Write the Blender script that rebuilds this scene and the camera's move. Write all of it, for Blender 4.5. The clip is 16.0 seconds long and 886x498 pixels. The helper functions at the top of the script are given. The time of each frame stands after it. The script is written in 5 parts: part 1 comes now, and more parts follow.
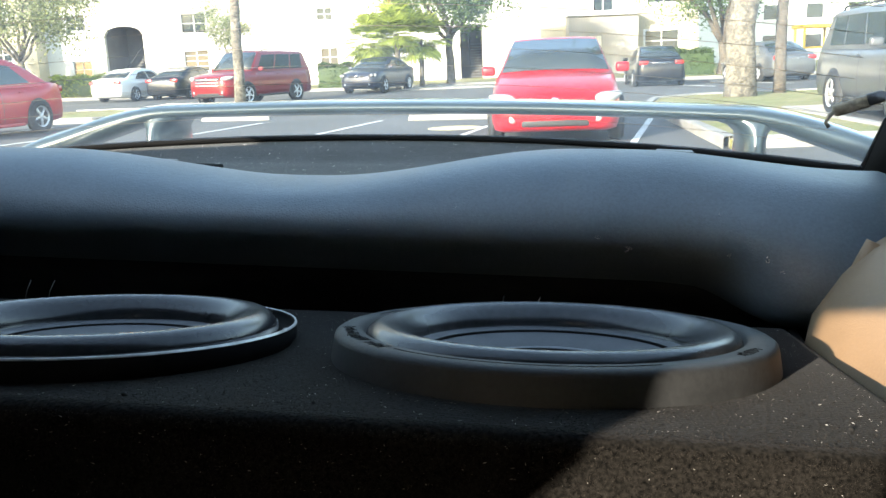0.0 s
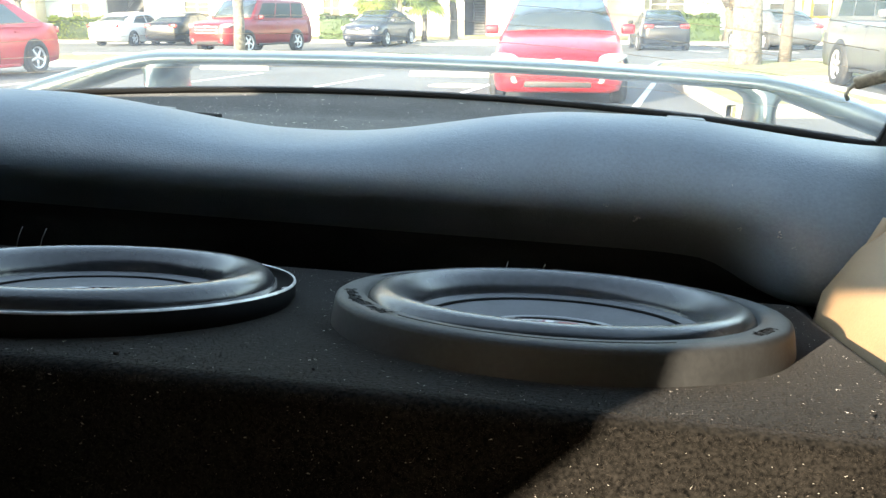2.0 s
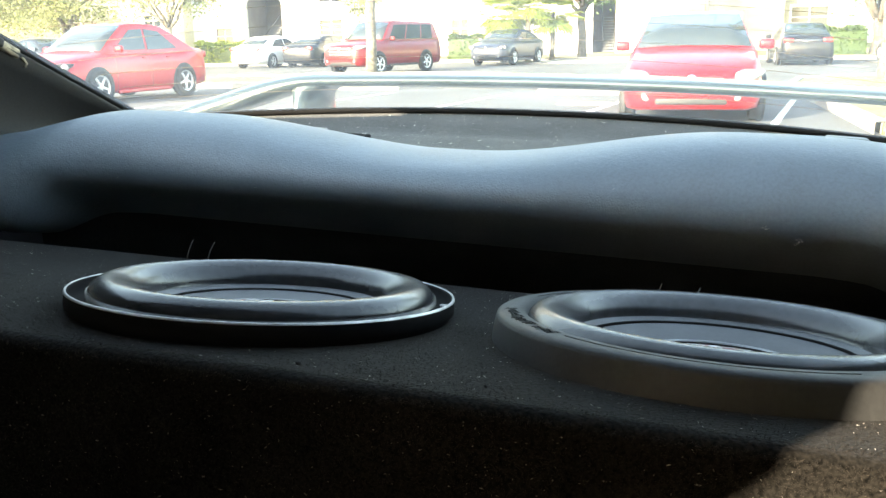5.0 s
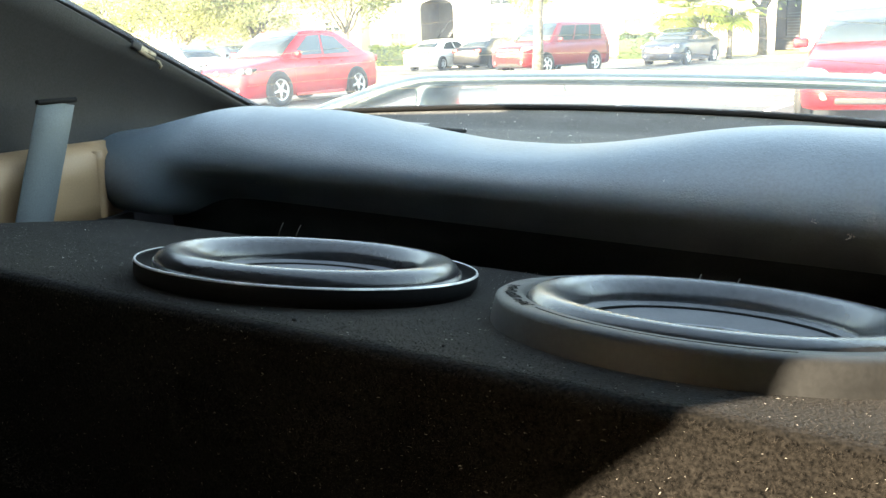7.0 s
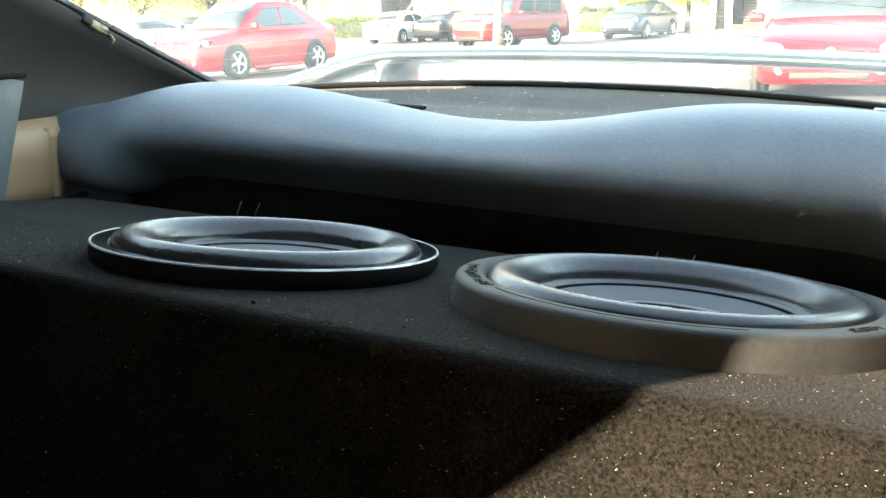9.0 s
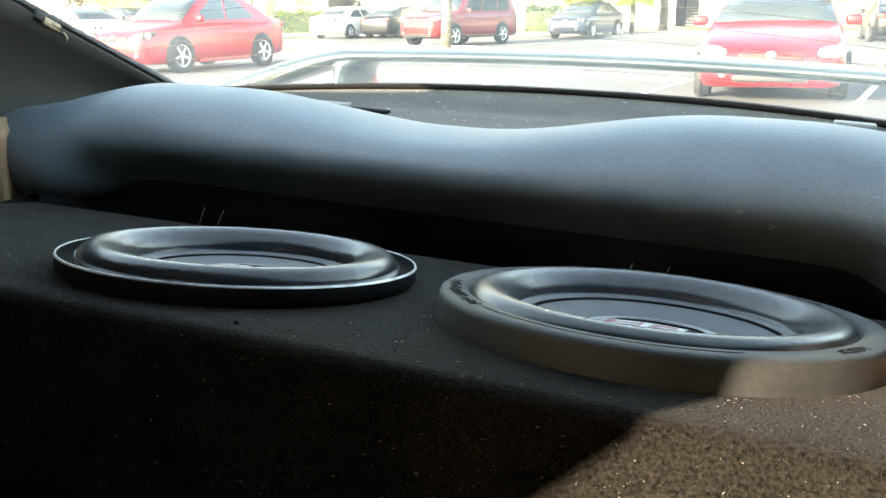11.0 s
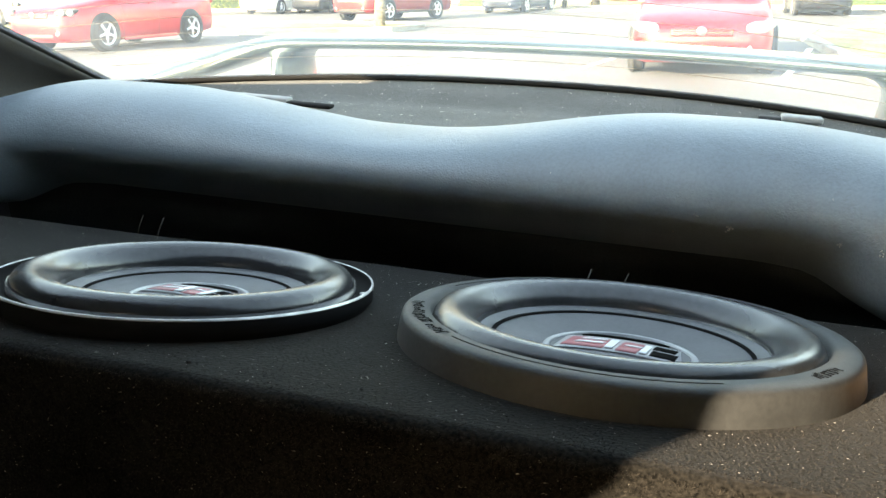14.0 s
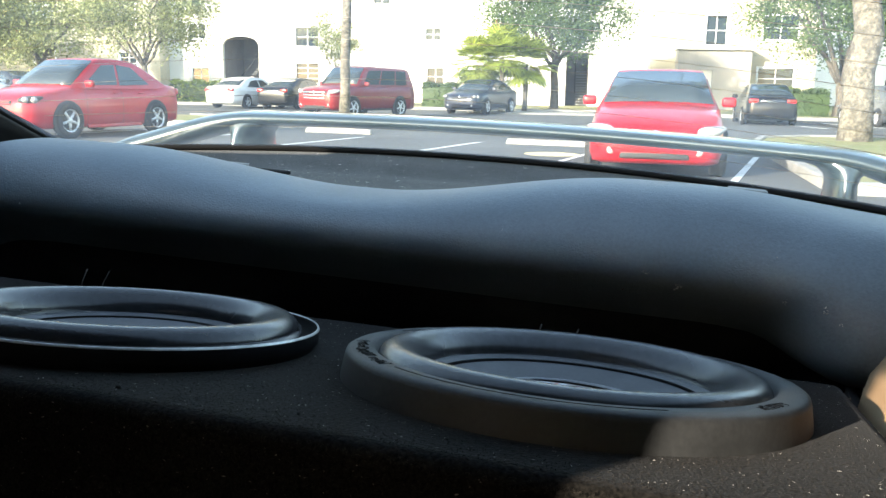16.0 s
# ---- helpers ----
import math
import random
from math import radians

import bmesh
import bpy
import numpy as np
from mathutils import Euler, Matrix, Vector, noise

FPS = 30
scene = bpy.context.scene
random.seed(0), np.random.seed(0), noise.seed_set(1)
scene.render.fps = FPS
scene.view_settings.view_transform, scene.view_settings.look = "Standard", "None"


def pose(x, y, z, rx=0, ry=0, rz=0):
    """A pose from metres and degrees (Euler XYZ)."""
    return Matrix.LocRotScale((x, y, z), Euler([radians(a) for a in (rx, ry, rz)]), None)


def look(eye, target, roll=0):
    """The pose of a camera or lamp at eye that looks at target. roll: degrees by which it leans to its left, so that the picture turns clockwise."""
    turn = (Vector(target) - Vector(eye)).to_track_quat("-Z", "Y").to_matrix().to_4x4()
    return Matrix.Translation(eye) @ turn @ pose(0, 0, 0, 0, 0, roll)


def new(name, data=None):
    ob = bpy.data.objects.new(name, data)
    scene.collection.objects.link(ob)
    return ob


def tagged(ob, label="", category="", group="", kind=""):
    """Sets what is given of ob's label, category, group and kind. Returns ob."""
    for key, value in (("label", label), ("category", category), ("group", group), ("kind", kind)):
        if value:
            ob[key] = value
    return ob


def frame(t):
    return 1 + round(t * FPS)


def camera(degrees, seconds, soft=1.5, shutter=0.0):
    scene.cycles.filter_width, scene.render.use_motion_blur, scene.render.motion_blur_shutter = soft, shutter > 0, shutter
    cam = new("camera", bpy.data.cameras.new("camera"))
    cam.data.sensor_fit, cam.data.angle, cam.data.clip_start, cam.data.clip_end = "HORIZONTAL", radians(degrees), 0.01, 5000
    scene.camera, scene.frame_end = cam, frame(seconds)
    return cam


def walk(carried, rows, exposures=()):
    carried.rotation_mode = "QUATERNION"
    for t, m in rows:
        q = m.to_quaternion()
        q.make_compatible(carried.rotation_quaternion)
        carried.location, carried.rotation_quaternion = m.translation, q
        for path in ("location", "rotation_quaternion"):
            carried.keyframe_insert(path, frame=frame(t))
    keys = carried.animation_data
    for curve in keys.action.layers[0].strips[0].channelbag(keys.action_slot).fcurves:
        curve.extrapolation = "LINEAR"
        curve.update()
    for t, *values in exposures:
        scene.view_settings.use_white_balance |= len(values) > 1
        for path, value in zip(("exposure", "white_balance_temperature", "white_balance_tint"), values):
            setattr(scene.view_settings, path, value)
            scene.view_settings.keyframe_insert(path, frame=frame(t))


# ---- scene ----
cam = camera(55.7, 16.0)
PATH = [
    (0, (0.04, -0.245, 1.153), (-0.004, 1.707, 0.72), -2.3),
    (0.5, (0.044, -0.234, 1.137), (0.001, 1.726, 0.742), -2.7),
    (1, (0.039, -0.228, 1.143), (0.041, 1.716, 0.672), -1.4),
    (1.5, (0.034, -0.228, 1.147), (-0.012, 1.696, 0.605), -1.5),
    (2, (0.031, -0.222, 1.152), (-0.003, 1.706, 0.622), -0.1),
    (2.5, (0.029, -0.221, 1.155), (-0.04, 1.707, 0.627), -0.1),
    (3, (0.031, -0.225, 1.154), (-0.037, 1.699, 0.612), -0.3),
    (3.5, (0.028, -0.223, 1.154), (-0.036, 1.701, 0.611), -0.1),
    (4, (0.025, -0.222, 1.155), (-0.062, 1.702, 0.614), -0.1),
    (4.5, (0.013, -0.224, 1.156), (-0.167, 1.701, 0.642), -0.2),
    (5, (0.003, -0.232, 1.156), (-0.323, 1.681, 0.67), -1.2),
    (7.5, (0.151, -0.258, 1.147), (-0.571, 1.543, 0.664), -2.2),
    (8, (0.141, -0.258, 1.15), (-0.557, 1.546, 0.643), -2.0),
    (8.5, (0.138, -0.257, 1.153), (-0.498, 1.566, 0.631), -1.3),
    (9, (0.137, -0.257, 1.153), (-0.477, 1.57, 0.619), -1.9),
    (11.5, (0.101, -0.246, 1.167), (-0.305, 1.633, 0.614), -0.3),
    (12, (0.099, -0.23, 1.167), (-0.204, 1.643, 0.533), -1.1),
    (12.5, (0.087, -0.218, 1.178), (-0.261, 1.618, 0.466), -1.9),
    (13, (0.08, -0.216, 1.192), (-0.278, 1.636, 0.527), -0.7),
    (13.5, (0.083, -0.218, 1.191), (-0.287, 1.645, 0.565), -0.8),
    (14, (0.081, -0.221, 1.191), (-0.265, 1.655, 0.59), -0.8),
    (14.5, (0.082, -0.222, 1.184), (-0.294, 1.661, 0.623), -1.0),
    (15, (0.082, -0.217, 1.16), (-0.303, 1.681, 0.66), -2.3),
    (15.5, (0.096, -0.221, 1.143), (-0.224, 1.711, 0.736), -1.4),
    (16, (0.091, -0.225, 1.147), (-0.169, 1.721, 0.768), 1.0),
]
walk(cam, [(t, look(eye, target, roll)) for t, eye, target, roll in PATH], exposures=[(0, 2.69, 7250, 10), (0.5, 2.69, 7250, 10), (1, 2.79, 7450, 10), (1.5, 3.31, 7900, 10), (3.5, 3.56, 8300, 10), (5, 3.66, 8650, 10), (7.5, 3.91, 8650, 10), (9, 3.96, 8950, 10), (11.5, 3.76, 8950, 10), (12, 4.06, 8950, 10), (12.5, 4.51, 9350, 10), (13, 4.26, 9350, 10), (14, 3.91, 9350, 10), (14.5, 3.76, 9350, 10), (15, 3.35, 8050, 10), (15.5, 2.49, 7350, 10), (16, 2.64, 7250, 10)])

# ---- world, sun, exposure ----
SUN_HEIGHT = 17.0
world = bpy.data.worlds.new("sky")
scene.world = world
world.use_nodes = True
wn = world.node_tree
sky = wn.nodes.new("ShaderNodeTexSky")
sky.sky_type = 'NISHITA'
sky.sun_disc = False
sky.sun_elevation = radians(SUN_HEIGHT)
sky.sun_rotation = radians(180.0 + 37.0)
sky.dust_density = 0.7
wn.links.new(sky.outputs[0], wn.nodes["Background"].inputs[0])
wn.nodes["Background"].inputs[1].default_value = 0.15
sun_data = bpy.data.lights.new("sun", 'SUN')
sun_data.energy, sun_data.angle, sun_data.color = 2.6, radians(0.5), (1.0, 0.955, 0.89)
sun = new("sun", sun_data)
SUN_WAY = Vector((math.sin(radians(37.0)) * math.cos(radians(SUN_HEIGHT)), math.cos(radians(37.0)) * math.cos(radians(SUN_HEIGHT)), -math.sin(radians(SUN_HEIGHT))))
sun.matrix_world = look((0, -20, 30), Vector((0, -20, 30)) + SUN_WAY)

# ---- materials ----
def material(name, color, rough=0.5, metal=0.0, grain=0.0, grain_scale=200.0, stain=0.0, stain_scale=6.0, bump=0.0, bump_scale=200.0,
             coat=0.0, second=None, random_shade=0.0, sheen=0.0, spec=0.5):
    m = bpy.data.materials.new(name)
    m.use_nodes = True
    nt = m.node_tree
    b = nt.nodes["Principled BSDF"]
    b.inputs["Roughness"].default_value = rough
    b.inputs["Metallic"].default_value = metal
    b.inputs["Coat Weight"].default_value = coat
    b.inputs["Coat Roughness"].default_value = 0.06
    b.inputs["Sheen Weight"].default_value = sheen
    b.inputs["Specular IOR Level"].default_value = spec
    tc = nt.nodes.new("ShaderNodeTexCoord")
    out = None
    base = (*color, 1)
    if grain or stain or second:
        n1 = nt.nodes.new("ShaderNodeTexNoise")
        n1.inputs["Scale"].default_value = stain_scale
        n1.inputs["Detail"].default_value = 6
        nt.links.new(tc.outputs["Object"], n1.inputs["Vector"])
        r1 = nt.nodes.new("ShaderNodeValToRGB")
        lo = second or tuple(c * (1 - stain) for c in color)
        r1.color_ramp.elements[0].position, r1.color_ramp.elements[1].position = 0.35, 0.65
        r1.color_ramp.elements[0].color = (*lo, 1)
        r1.color_ramp.elements[1].color = base
        nt.links.new(n1.outputs["Fac"], r1.inputs["Fac"])
        out = r1.outputs["Color"]
        if grain:
            n2 = nt.nodes.new("ShaderNodeTexNoise")
            n2.inputs["Scale"].default_value = grain_scale
            n2.inputs["Detail"].default_value = 3
            nt.links.new(tc.outputs["Object"], n2.inputs["Vector"])
            mp = nt.nodes.new("ShaderNodeMapRange")
            mp.inputs["From Min"].default_value, mp.inputs["From Max"].default_value = 0.3, 0.7
            mp.inputs["To Min"].default_value, mp.inputs["To Max"].default_value = 1 - grain, 1 + grain
            nt.links.new(n2.outputs["Fac"], mp.inputs["Value"])
            mx = nt.nodes.new("ShaderNodeVectorMath")
            mx.operation = 'SCALE'
            nt.links.new(out, mx.inputs[0])
            nt.links.new(mp.outputs["Result"], mx.inputs["Scale"])
            out = mx.outputs["Vector"]
    if random_shade:
        oi = nt.nodes.new("ShaderNodeNewGeometry")
        mp = nt.nodes.new("ShaderNodeMapRange")
        mp.inputs["To Min"].default_value, mp.inputs["To Max"].default_value = 1 - random_shade, 1 + random_shade
        nt.links.new(oi.outputs["Random Per Island"], mp.inputs["Value"])
        mx = nt.nodes.new("ShaderNodeVectorMath")
        mx.operation = 'SCALE'
        if out:
            nt.links.new(out, mx.inputs[0])
        else:
            mx.inputs[0].default_value = color
        nt.links.new(mp.outputs["Result"], mx.inputs["Scale"])
        out = mx.outputs["Vector"]
    if out:
        nt.links.new(out, b.inputs["Base Color"])
    else:
        b.inputs["Base Color"].default_value = base
    if bump:
        n3 = nt.nodes.new("ShaderNodeTexNoise")
        n3.inputs["Scale"].default_value = bump_scale
        n3.inputs["Detail"].default_value = 4
        nt.links.new(tc.outputs["Object"], n3.inputs["Vector"])
        bp = nt.nodes.new("ShaderNodeBump")
        bp.inputs["Strength"].default_value = bump
        bp.inputs["Distance"].default_value = 0.4 / bump_scale
        nt.links.new(n3.outputs["Fac"], bp.inputs["Height"])
        nt.links.new(bp.outputs["Normal"], b.inputs["Normal"])
    return m


def leather(name, color):
    """Grained vinyl: cell relief and faint dust."""
    m = material(name, color, rough=0.50, stain=0.2, stain_scale=9, grain=0.12, grain_scale=300, spec=0.8)
    nt = m.node_tree
    b = nt.nodes["Principled BSDF"]
    tc = nt.nodes.new("ShaderNodeTexCoord")
    v = nt.nodes.new("ShaderNodeTexVoronoi")
    v.feature = 'DISTANCE_TO_EDGE'
    v.inputs["Scale"].default_value = 290
    n = nt.nodes.new("ShaderNodeTexNoise")
    n.inputs["Scale"].default_value = 120
    add = nt.nodes.new("ShaderNodeMath")
    nt.links.new(tc.outputs["Object"], v.inputs["Vector"])
    nt.links.new(tc.outputs["Object"], n.inputs["Vector"])
    nt.links.new(v.outputs["Distance"], add.inputs[0])
    nt.links.new(n.outputs["Fac"], add.inputs[1])
    bp = nt.nodes.new("ShaderNodeBump")
    bp.inputs["Strength"].default_value = 0.36
    bp.inputs["Distance"].default_value = 0.0012
    nt.links.new(add.outputs[0], bp.inputs["Height"])
    nt.links.new(bp.outputs["Normal"], b.inputs["Normal"])
    return m


def glass(name, tint=(0.85, 0.9, 0.88), dust=0.06):
    """A dusty pane: clear glass, gloss, and a thin film of dust."""
    m = bpy.data.materials.new(name)
    m.use_nodes = True
    nt = m.node_tree
    nt.nodes.remove(nt.nodes["Principled BSDF"])
    tr = nt.nodes.new("ShaderNodeBsdfTransparent")
    tr.inputs[0].default_value = (*tint, 1)
    gl = nt.nodes.new("ShaderNodeBsdfGlossy")
    gl.inputs["Roughness"].default_value = 0.02
    mix = nt.nodes.new("ShaderNodeMixShader")
    mix.inputs[0].default_value = 0.05
    nt.links.new(tr.outputs[0], mix.inputs[1])
    nt.links.new(gl.outputs[0], mix.inputs[2])
    df = nt.nodes.new("ShaderNodeBsdfTranslucent")
    df.inputs[0].default_value = (0.8, 0.8, 0.78, 1)
    tc = nt.nodes.new("ShaderNodeTexCoord")
    n = nt.nodes.new("ShaderNodeTexNoise")
    n.inputs["Scale"].default_value = 5
    n.inputs["Detail"].default_value = 8
    nt.links.new(tc.outputs["Object"], n.inputs["Vector"])
    mp = nt.nodes.new("ShaderNodeMapRange")
    mp.inputs["From Min"].default_value, mp.inputs["From Max"].default_value = 0.3, 0.75
    mp.inputs["To Min"].default_value, mp.inputs["To Max"].default_value = dust * 0.5, dust * 1.8
    nt.links.new(n.outputs["Fac"], mp.inputs["Value"])
    mix2 = nt.nodes.new("ShaderNodeMixShader")
    nt.links.new(mp.outputs["Result"], mix2.inputs[0])
    nt.links.new(mix.outputs[0], mix2.inputs[1])
    nt.links.new(df.outputs[0], mix2.inputs[2])
    nt.links.new(mix2.outputs[0], nt.nodes["Material Output"].inputs[0])
    return m


CARPET = material("box_carpet", (0.0104, 0.0092, 0.0078), rough=0.95, sheen=0.055, grain=0.9, grain_scale=420, stain=0.4, stain_scale=14, bump=1.0, bump_scale=380, spec=0.05)
DECK_CARPET = material("deck_carpet", (0.046, 0.047, 0.046), rough=0.95, grain=0.4, grain_scale=350, stain=0.3, stain_scale=10, bump=0.8, bump_scale=350, sheen=0.1, spec=0.1)
VINYL = leather("black_vinyl", (0.094, 0.122, 0.142))
BLACK_TRIM = material("black_trim", (0.018, 0.018, 0.019), rough=0.7, grain=0.2, grain_scale=300, stain=0.2, stain_scale=8, bump=0.3, bump_scale=400, spec=0.3)
# darker seat colour: shade under the shoulder roll put into the material
SHADED_VINYL = material("shaded_seat_vinyl", (0.036, 0.042, 0.047), rough=0.95, grain=0.3, grain_scale=500, stain=0.3, stain_scale=12, bump=0.4, bump_scale=600, spec=0.1)
HEADLINER = material("headliner_cloth", (0.03, 0.03, 0.03), rough=0.95, grain=0.15, grain_scale=500, bump=0.4, bump_scale=500)
TAN = material("tan_plastic", (0.29, 0.18, 0.098), rough=0.55, grain=0.06, grain_scale=400, stain=0.12, stain_scale=12, bump=0.3, bump_scale=500)
RUBBER = material("grey_black_rubber", (0.031, 0.032, 0.032), rough=0.58, spec=0.24, grain=0.15, grain_scale=250, stain=0.25, stain_scale=25, bump=0.15, bump_scale=500)
RUBBER_GLOSS = material("surround_rubber", (0.036, 0.038, 0.041), rough=0.27, grain=0.15, grain_scale=150, stain=0.35, stain_scale=30, bump=0.06, bump_scale=120)
SURROUND_BLACK = material("scuffed_black_rubber", (0.022, 0.023, 0.025), rough=0.24, grain=0.15, grain_scale=150, stain=0.25, stain_scale=35, bump=0.08, bump_scale=90)
CONE = material("cone_pulp", (0.085, 0.087, 0.092), rough=0.5, grain=0.1, grain_scale=300, stain=0.25, stain_scale=30, bump=0.1, bump_scale=300)
BASKET = material("basket_lip", (0.007, 0.007, 0.0075), rough=0.8, spec=0.06, stain=0.3, stain_scale=40, grain=0.1, grain_scale=200)
SILVER = material("silver_plastic", (0.42, 0.42, 0.42), rough=0.35, metal=0.2, stain=0.1, stain_scale=60, grain=0.05, grain_scale=200)
RED_INK = material("red_badge", (0.36, 0.075, 0.08), rough=0.35, stain=0.1, stain_scale=60, grain=0.05, grain_scale=200)
WHITE_INK = material("white_badge", (0.75, 0.75, 0.75), rough=0.4)
PILE = material("carpet_fibres", (0.0185, 0.0152, 0.0120), rough=0.85, random_shade=0.9, spec=0.2)
DULL_THREAD = material("dull_thread", (0.09, 0.085, 0.08), rough=0.9, grain=0.2, grain_scale=500)
LINT = material("lint", (0.36, 0.34, 0.31), rough=0.9, random_shade=0.5)
INK = material("dark_lettering", (0.006, 0.006, 0.006), rough=0.95, spec=0.03)
SEAL = material("black_seal", (0.008, 0.008, 0.008), rough=0.85, spec=0.1, grain=0.1, grain_scale=300)
WING_PAINT = material("grey_green_metallic_paint", (0.030, 0.046, 0.050), rough=0.28, metal=0.3, coat=0.8, spec=0.5, grain=0.04, grain_scale=900, stain=0.1, stain_scale=5)
BELT = material("grey_webbing", (0.075, 0.090, 0.095), rough=0.8, grain=0.2, grain_scale=700, bump=0.5, bump_scale=700)
GREY_PLASTIC = material("grey_plastic", (0.17, 0.175, 0.175), rough=0.5, stain=0.25, stain_scale=60, grain=0.1, grain_scale=300)
STEEL = material("bright_metal_and_glint", (0.52, 0.51, 0.49), rough=0.4, metal=0.6, stain=0.4, stain_scale=60, grain=0.1, grain_scale=200)
WORN = material("dull_worn_metal", (0.30, 0.25, 0.18), rough=0.6, metal=0.5, stain=0.5, stain_scale=90, grain=0.2, grain_scale=300)
REAR_GLASS = glass("dusty_rear_glass", dust=0.085)

# ---- mesh helpers ----
def mesh_of(name, bm, mat, smooth=True):
    me = bpy.data.meshes.new(name)
    bmesh.ops.recalc_face_normals(bm, faces=bm.faces)
    bm.to_mesh(me)
    bm.free()
    for p in me.polygons:
        p.use_smooth = smooth
    me.materials.append(mat)
    return me


def part(name, bm, mat, parent=None, label="", smooth=True, at=None):
    ob = new(name, mesh_of(name, bm, mat, smooth))
    if parent:
        ob.parent = parent
    if at is not None:
        ob.matrix_basis = at
    return tagged(ob, label=label)


def empty(name, m, label, category, group=""):
    ob = new(name)
    ob.empty_display_size = 0.1
    ob.matrix_world = m
    return tagged(ob, label=label, category=category, group=group)


def grid(rows, close=False):
    """A sheet through rows of points."""
    bm = bmesh.new()
    vs = [[bm.verts.new(p) for p in r] for r in rows]
    n = len(rows[0])
    for a, b in zip(vs, vs[1:]):
        for i in range(n if close else n - 1):
            j = (i + 1) % n
            bm.faces.new((a[i], a[j], b[j], b[i]))
    return bm


def thick(bm, d):
    """Gives a sheet a thickness d along its normals."""
    bmesh.ops.recalc_face_normals(bm, faces=bm.faces)
    bmesh.ops.solidify(bm, geom=bm.faces[:], thickness=d)
    return bm


def lathe(profile, n=96):
    rows = []
    for r, z in profile:
        rows.append([(r * math.cos(2 * math.pi * k / n), r * math.sin(2 * math.pi * k / n), z) for k in range(n)])
    return grid(rows, close=True)


def box(sx, sy, sz, bevel=0.0, segments=2, at=(0, 0, 0)):
    bm = bmesh.new()
    bmesh.ops.create_cube(bm, size=1)
    bmesh.ops.scale(bm, vec=(sx, sy, sz), verts=bm.verts)
    if bevel:
        bmesh.ops.bevel(bm, geom=bm.edges[:], offset=bevel, segments=segments, profile=0.5, affect='EDGES')
    bmesh.ops.translate(bm, vec=at, verts=bm.verts)
    return bm


def hexa(corners, bevel=0.0, segments=2):
    """A solid from 8 corners: four below, four above, in the same turn."""
    bm = bmesh.new()
    v = [bm.verts.new(c) for c in corners]
    for f in ((3, 2, 1, 0), (4, 5, 6, 7), (0, 1, 5, 4), (1, 2, 6, 5), (2, 3, 7, 6), (3, 0, 4, 7)):
        bm.faces.new([v[i] for i in f])
    if bevel:
        bmesh.ops.bevel(bm, geom=bm.edges[:], offset=bevel, segments=segments, profile=0.5, affect='EDGES')
    return bm


def tube(points, radius, n=8, squash=1.0):
    """A rod along points; radius may be a list."""
    pts = [Vector(p) for p in points]
    rows = []
    run = (pts[-1] - pts[0]).normalized()
    ref = Vector((0, 0, 1)) if abs(run.z) < 0.7 else Vector((0, 1, 0))
    for i, p in enumerate(pts):
        d = (pts[min(i + 1, len(pts) - 1)] - pts[max(i - 1, 0)]).normalized()
        side = d.cross(ref).normalized()
        up = side.cross(d)
        r = radius[i] if isinstance(radius, (list, tuple)) else radius
        rows.append([p + r * (math.cos(2 * math.pi * k / n) * side + squash * math.sin(2 * math.pi * k / n) * up) for k in range(n)])
    bm = grid(rows, close=True)
    bm.verts.ensure_lookup_table()
    m = len(bm.verts)
    bm.faces.new([bm.verts[k] for k in range(n)][::-1])
    bm.faces.new([bm.verts[m - n + k] for k in range(n)])
    return bm


def smooth_step(a, b, x):
    t = min(1, max(0, (x - a) / (b - a)))
    return t * t * (3 - 2 * t)


# ---- the car that the camera sits in: its own frame, u to the right, w rearwards, h above 1 m ----
CAR = pose(0, 0, 0, 0, 0, -10) @ pose(-0.31, 0, 1.0, 0, 1.8, 0)


def hump(u):
    a = abs(u)
    return 0.0165 + 0.036 * smooth_step(0.02, 0.36, a) + (0.003 if u > 0 else 0.0) * smooth_step(0.1, 0.3, a) - (0.022 * smooth_step(0.42, 0.69, a) if u > 0 else 0.004 * smooth_step(0.1, 0.3, a) + 0.040 * smooth_step(0.49, 0.70, a))


def bolster_rows():
    rows = []
    for i in range(81):
        u = -0.70 + 1.40 * i / 80
        top = hump(u)
        e = smooth_step(0.46, 0.64, abs(u))
        f = -0.045 * e
        d = 0.052 * smooth_step(0.52, 0.63, abs(u))
        sec = [(0.82 + f, -0.27), (0.80 + f, -0.20), (0.800 + f, -0.140 - 0.02 * d), (0.752 + f, -0.094 - 0.6 * d), (0.700 + f, -0.062 - d), (0.669 + f, -0.037 - d), (0.664 + f, -0.012 - 0.6 * d),
               (0.685 + f * 0.8, top * 0.45 - 0.002 - 0.2 * d), (0.712 + f * 0.6, top * 0.78 - 0.001), (0.748 + f * 0.3, top * 0.95), (0.79, top), (0.83, top - 0.003),
               (0.87, top - 0.016), (0.90, top - 0.035), (0.915, -0.05)]
        pts = []
        for k in range(len(sec) - 1):
            p0, p1, p2, p3 = sec[max(k - 1, 0)], sec[k], sec[k + 1], sec[min(k + 2, len(sec) - 1)]
            for s in (0, 0.5):
                q = [0.5 * (2 * p1[j] + (p2[j] - p0[j]) * s + (2 * p0[j] - 5 * p1[j] + 4 * p2[j] - p3[j]) * s * s + (3 * p1[j] - p0[j] - 3 * p2[j] + p3[j]) * s ** 3) for j in (0, 1)]
                pts.append((u * (1 - 0.07 * smooth_step(-0.01, -0.12, q[1])), q[0], q[1]))
        pts.append((u, *sec[-1]))
        rows.append(pts)
    return rows


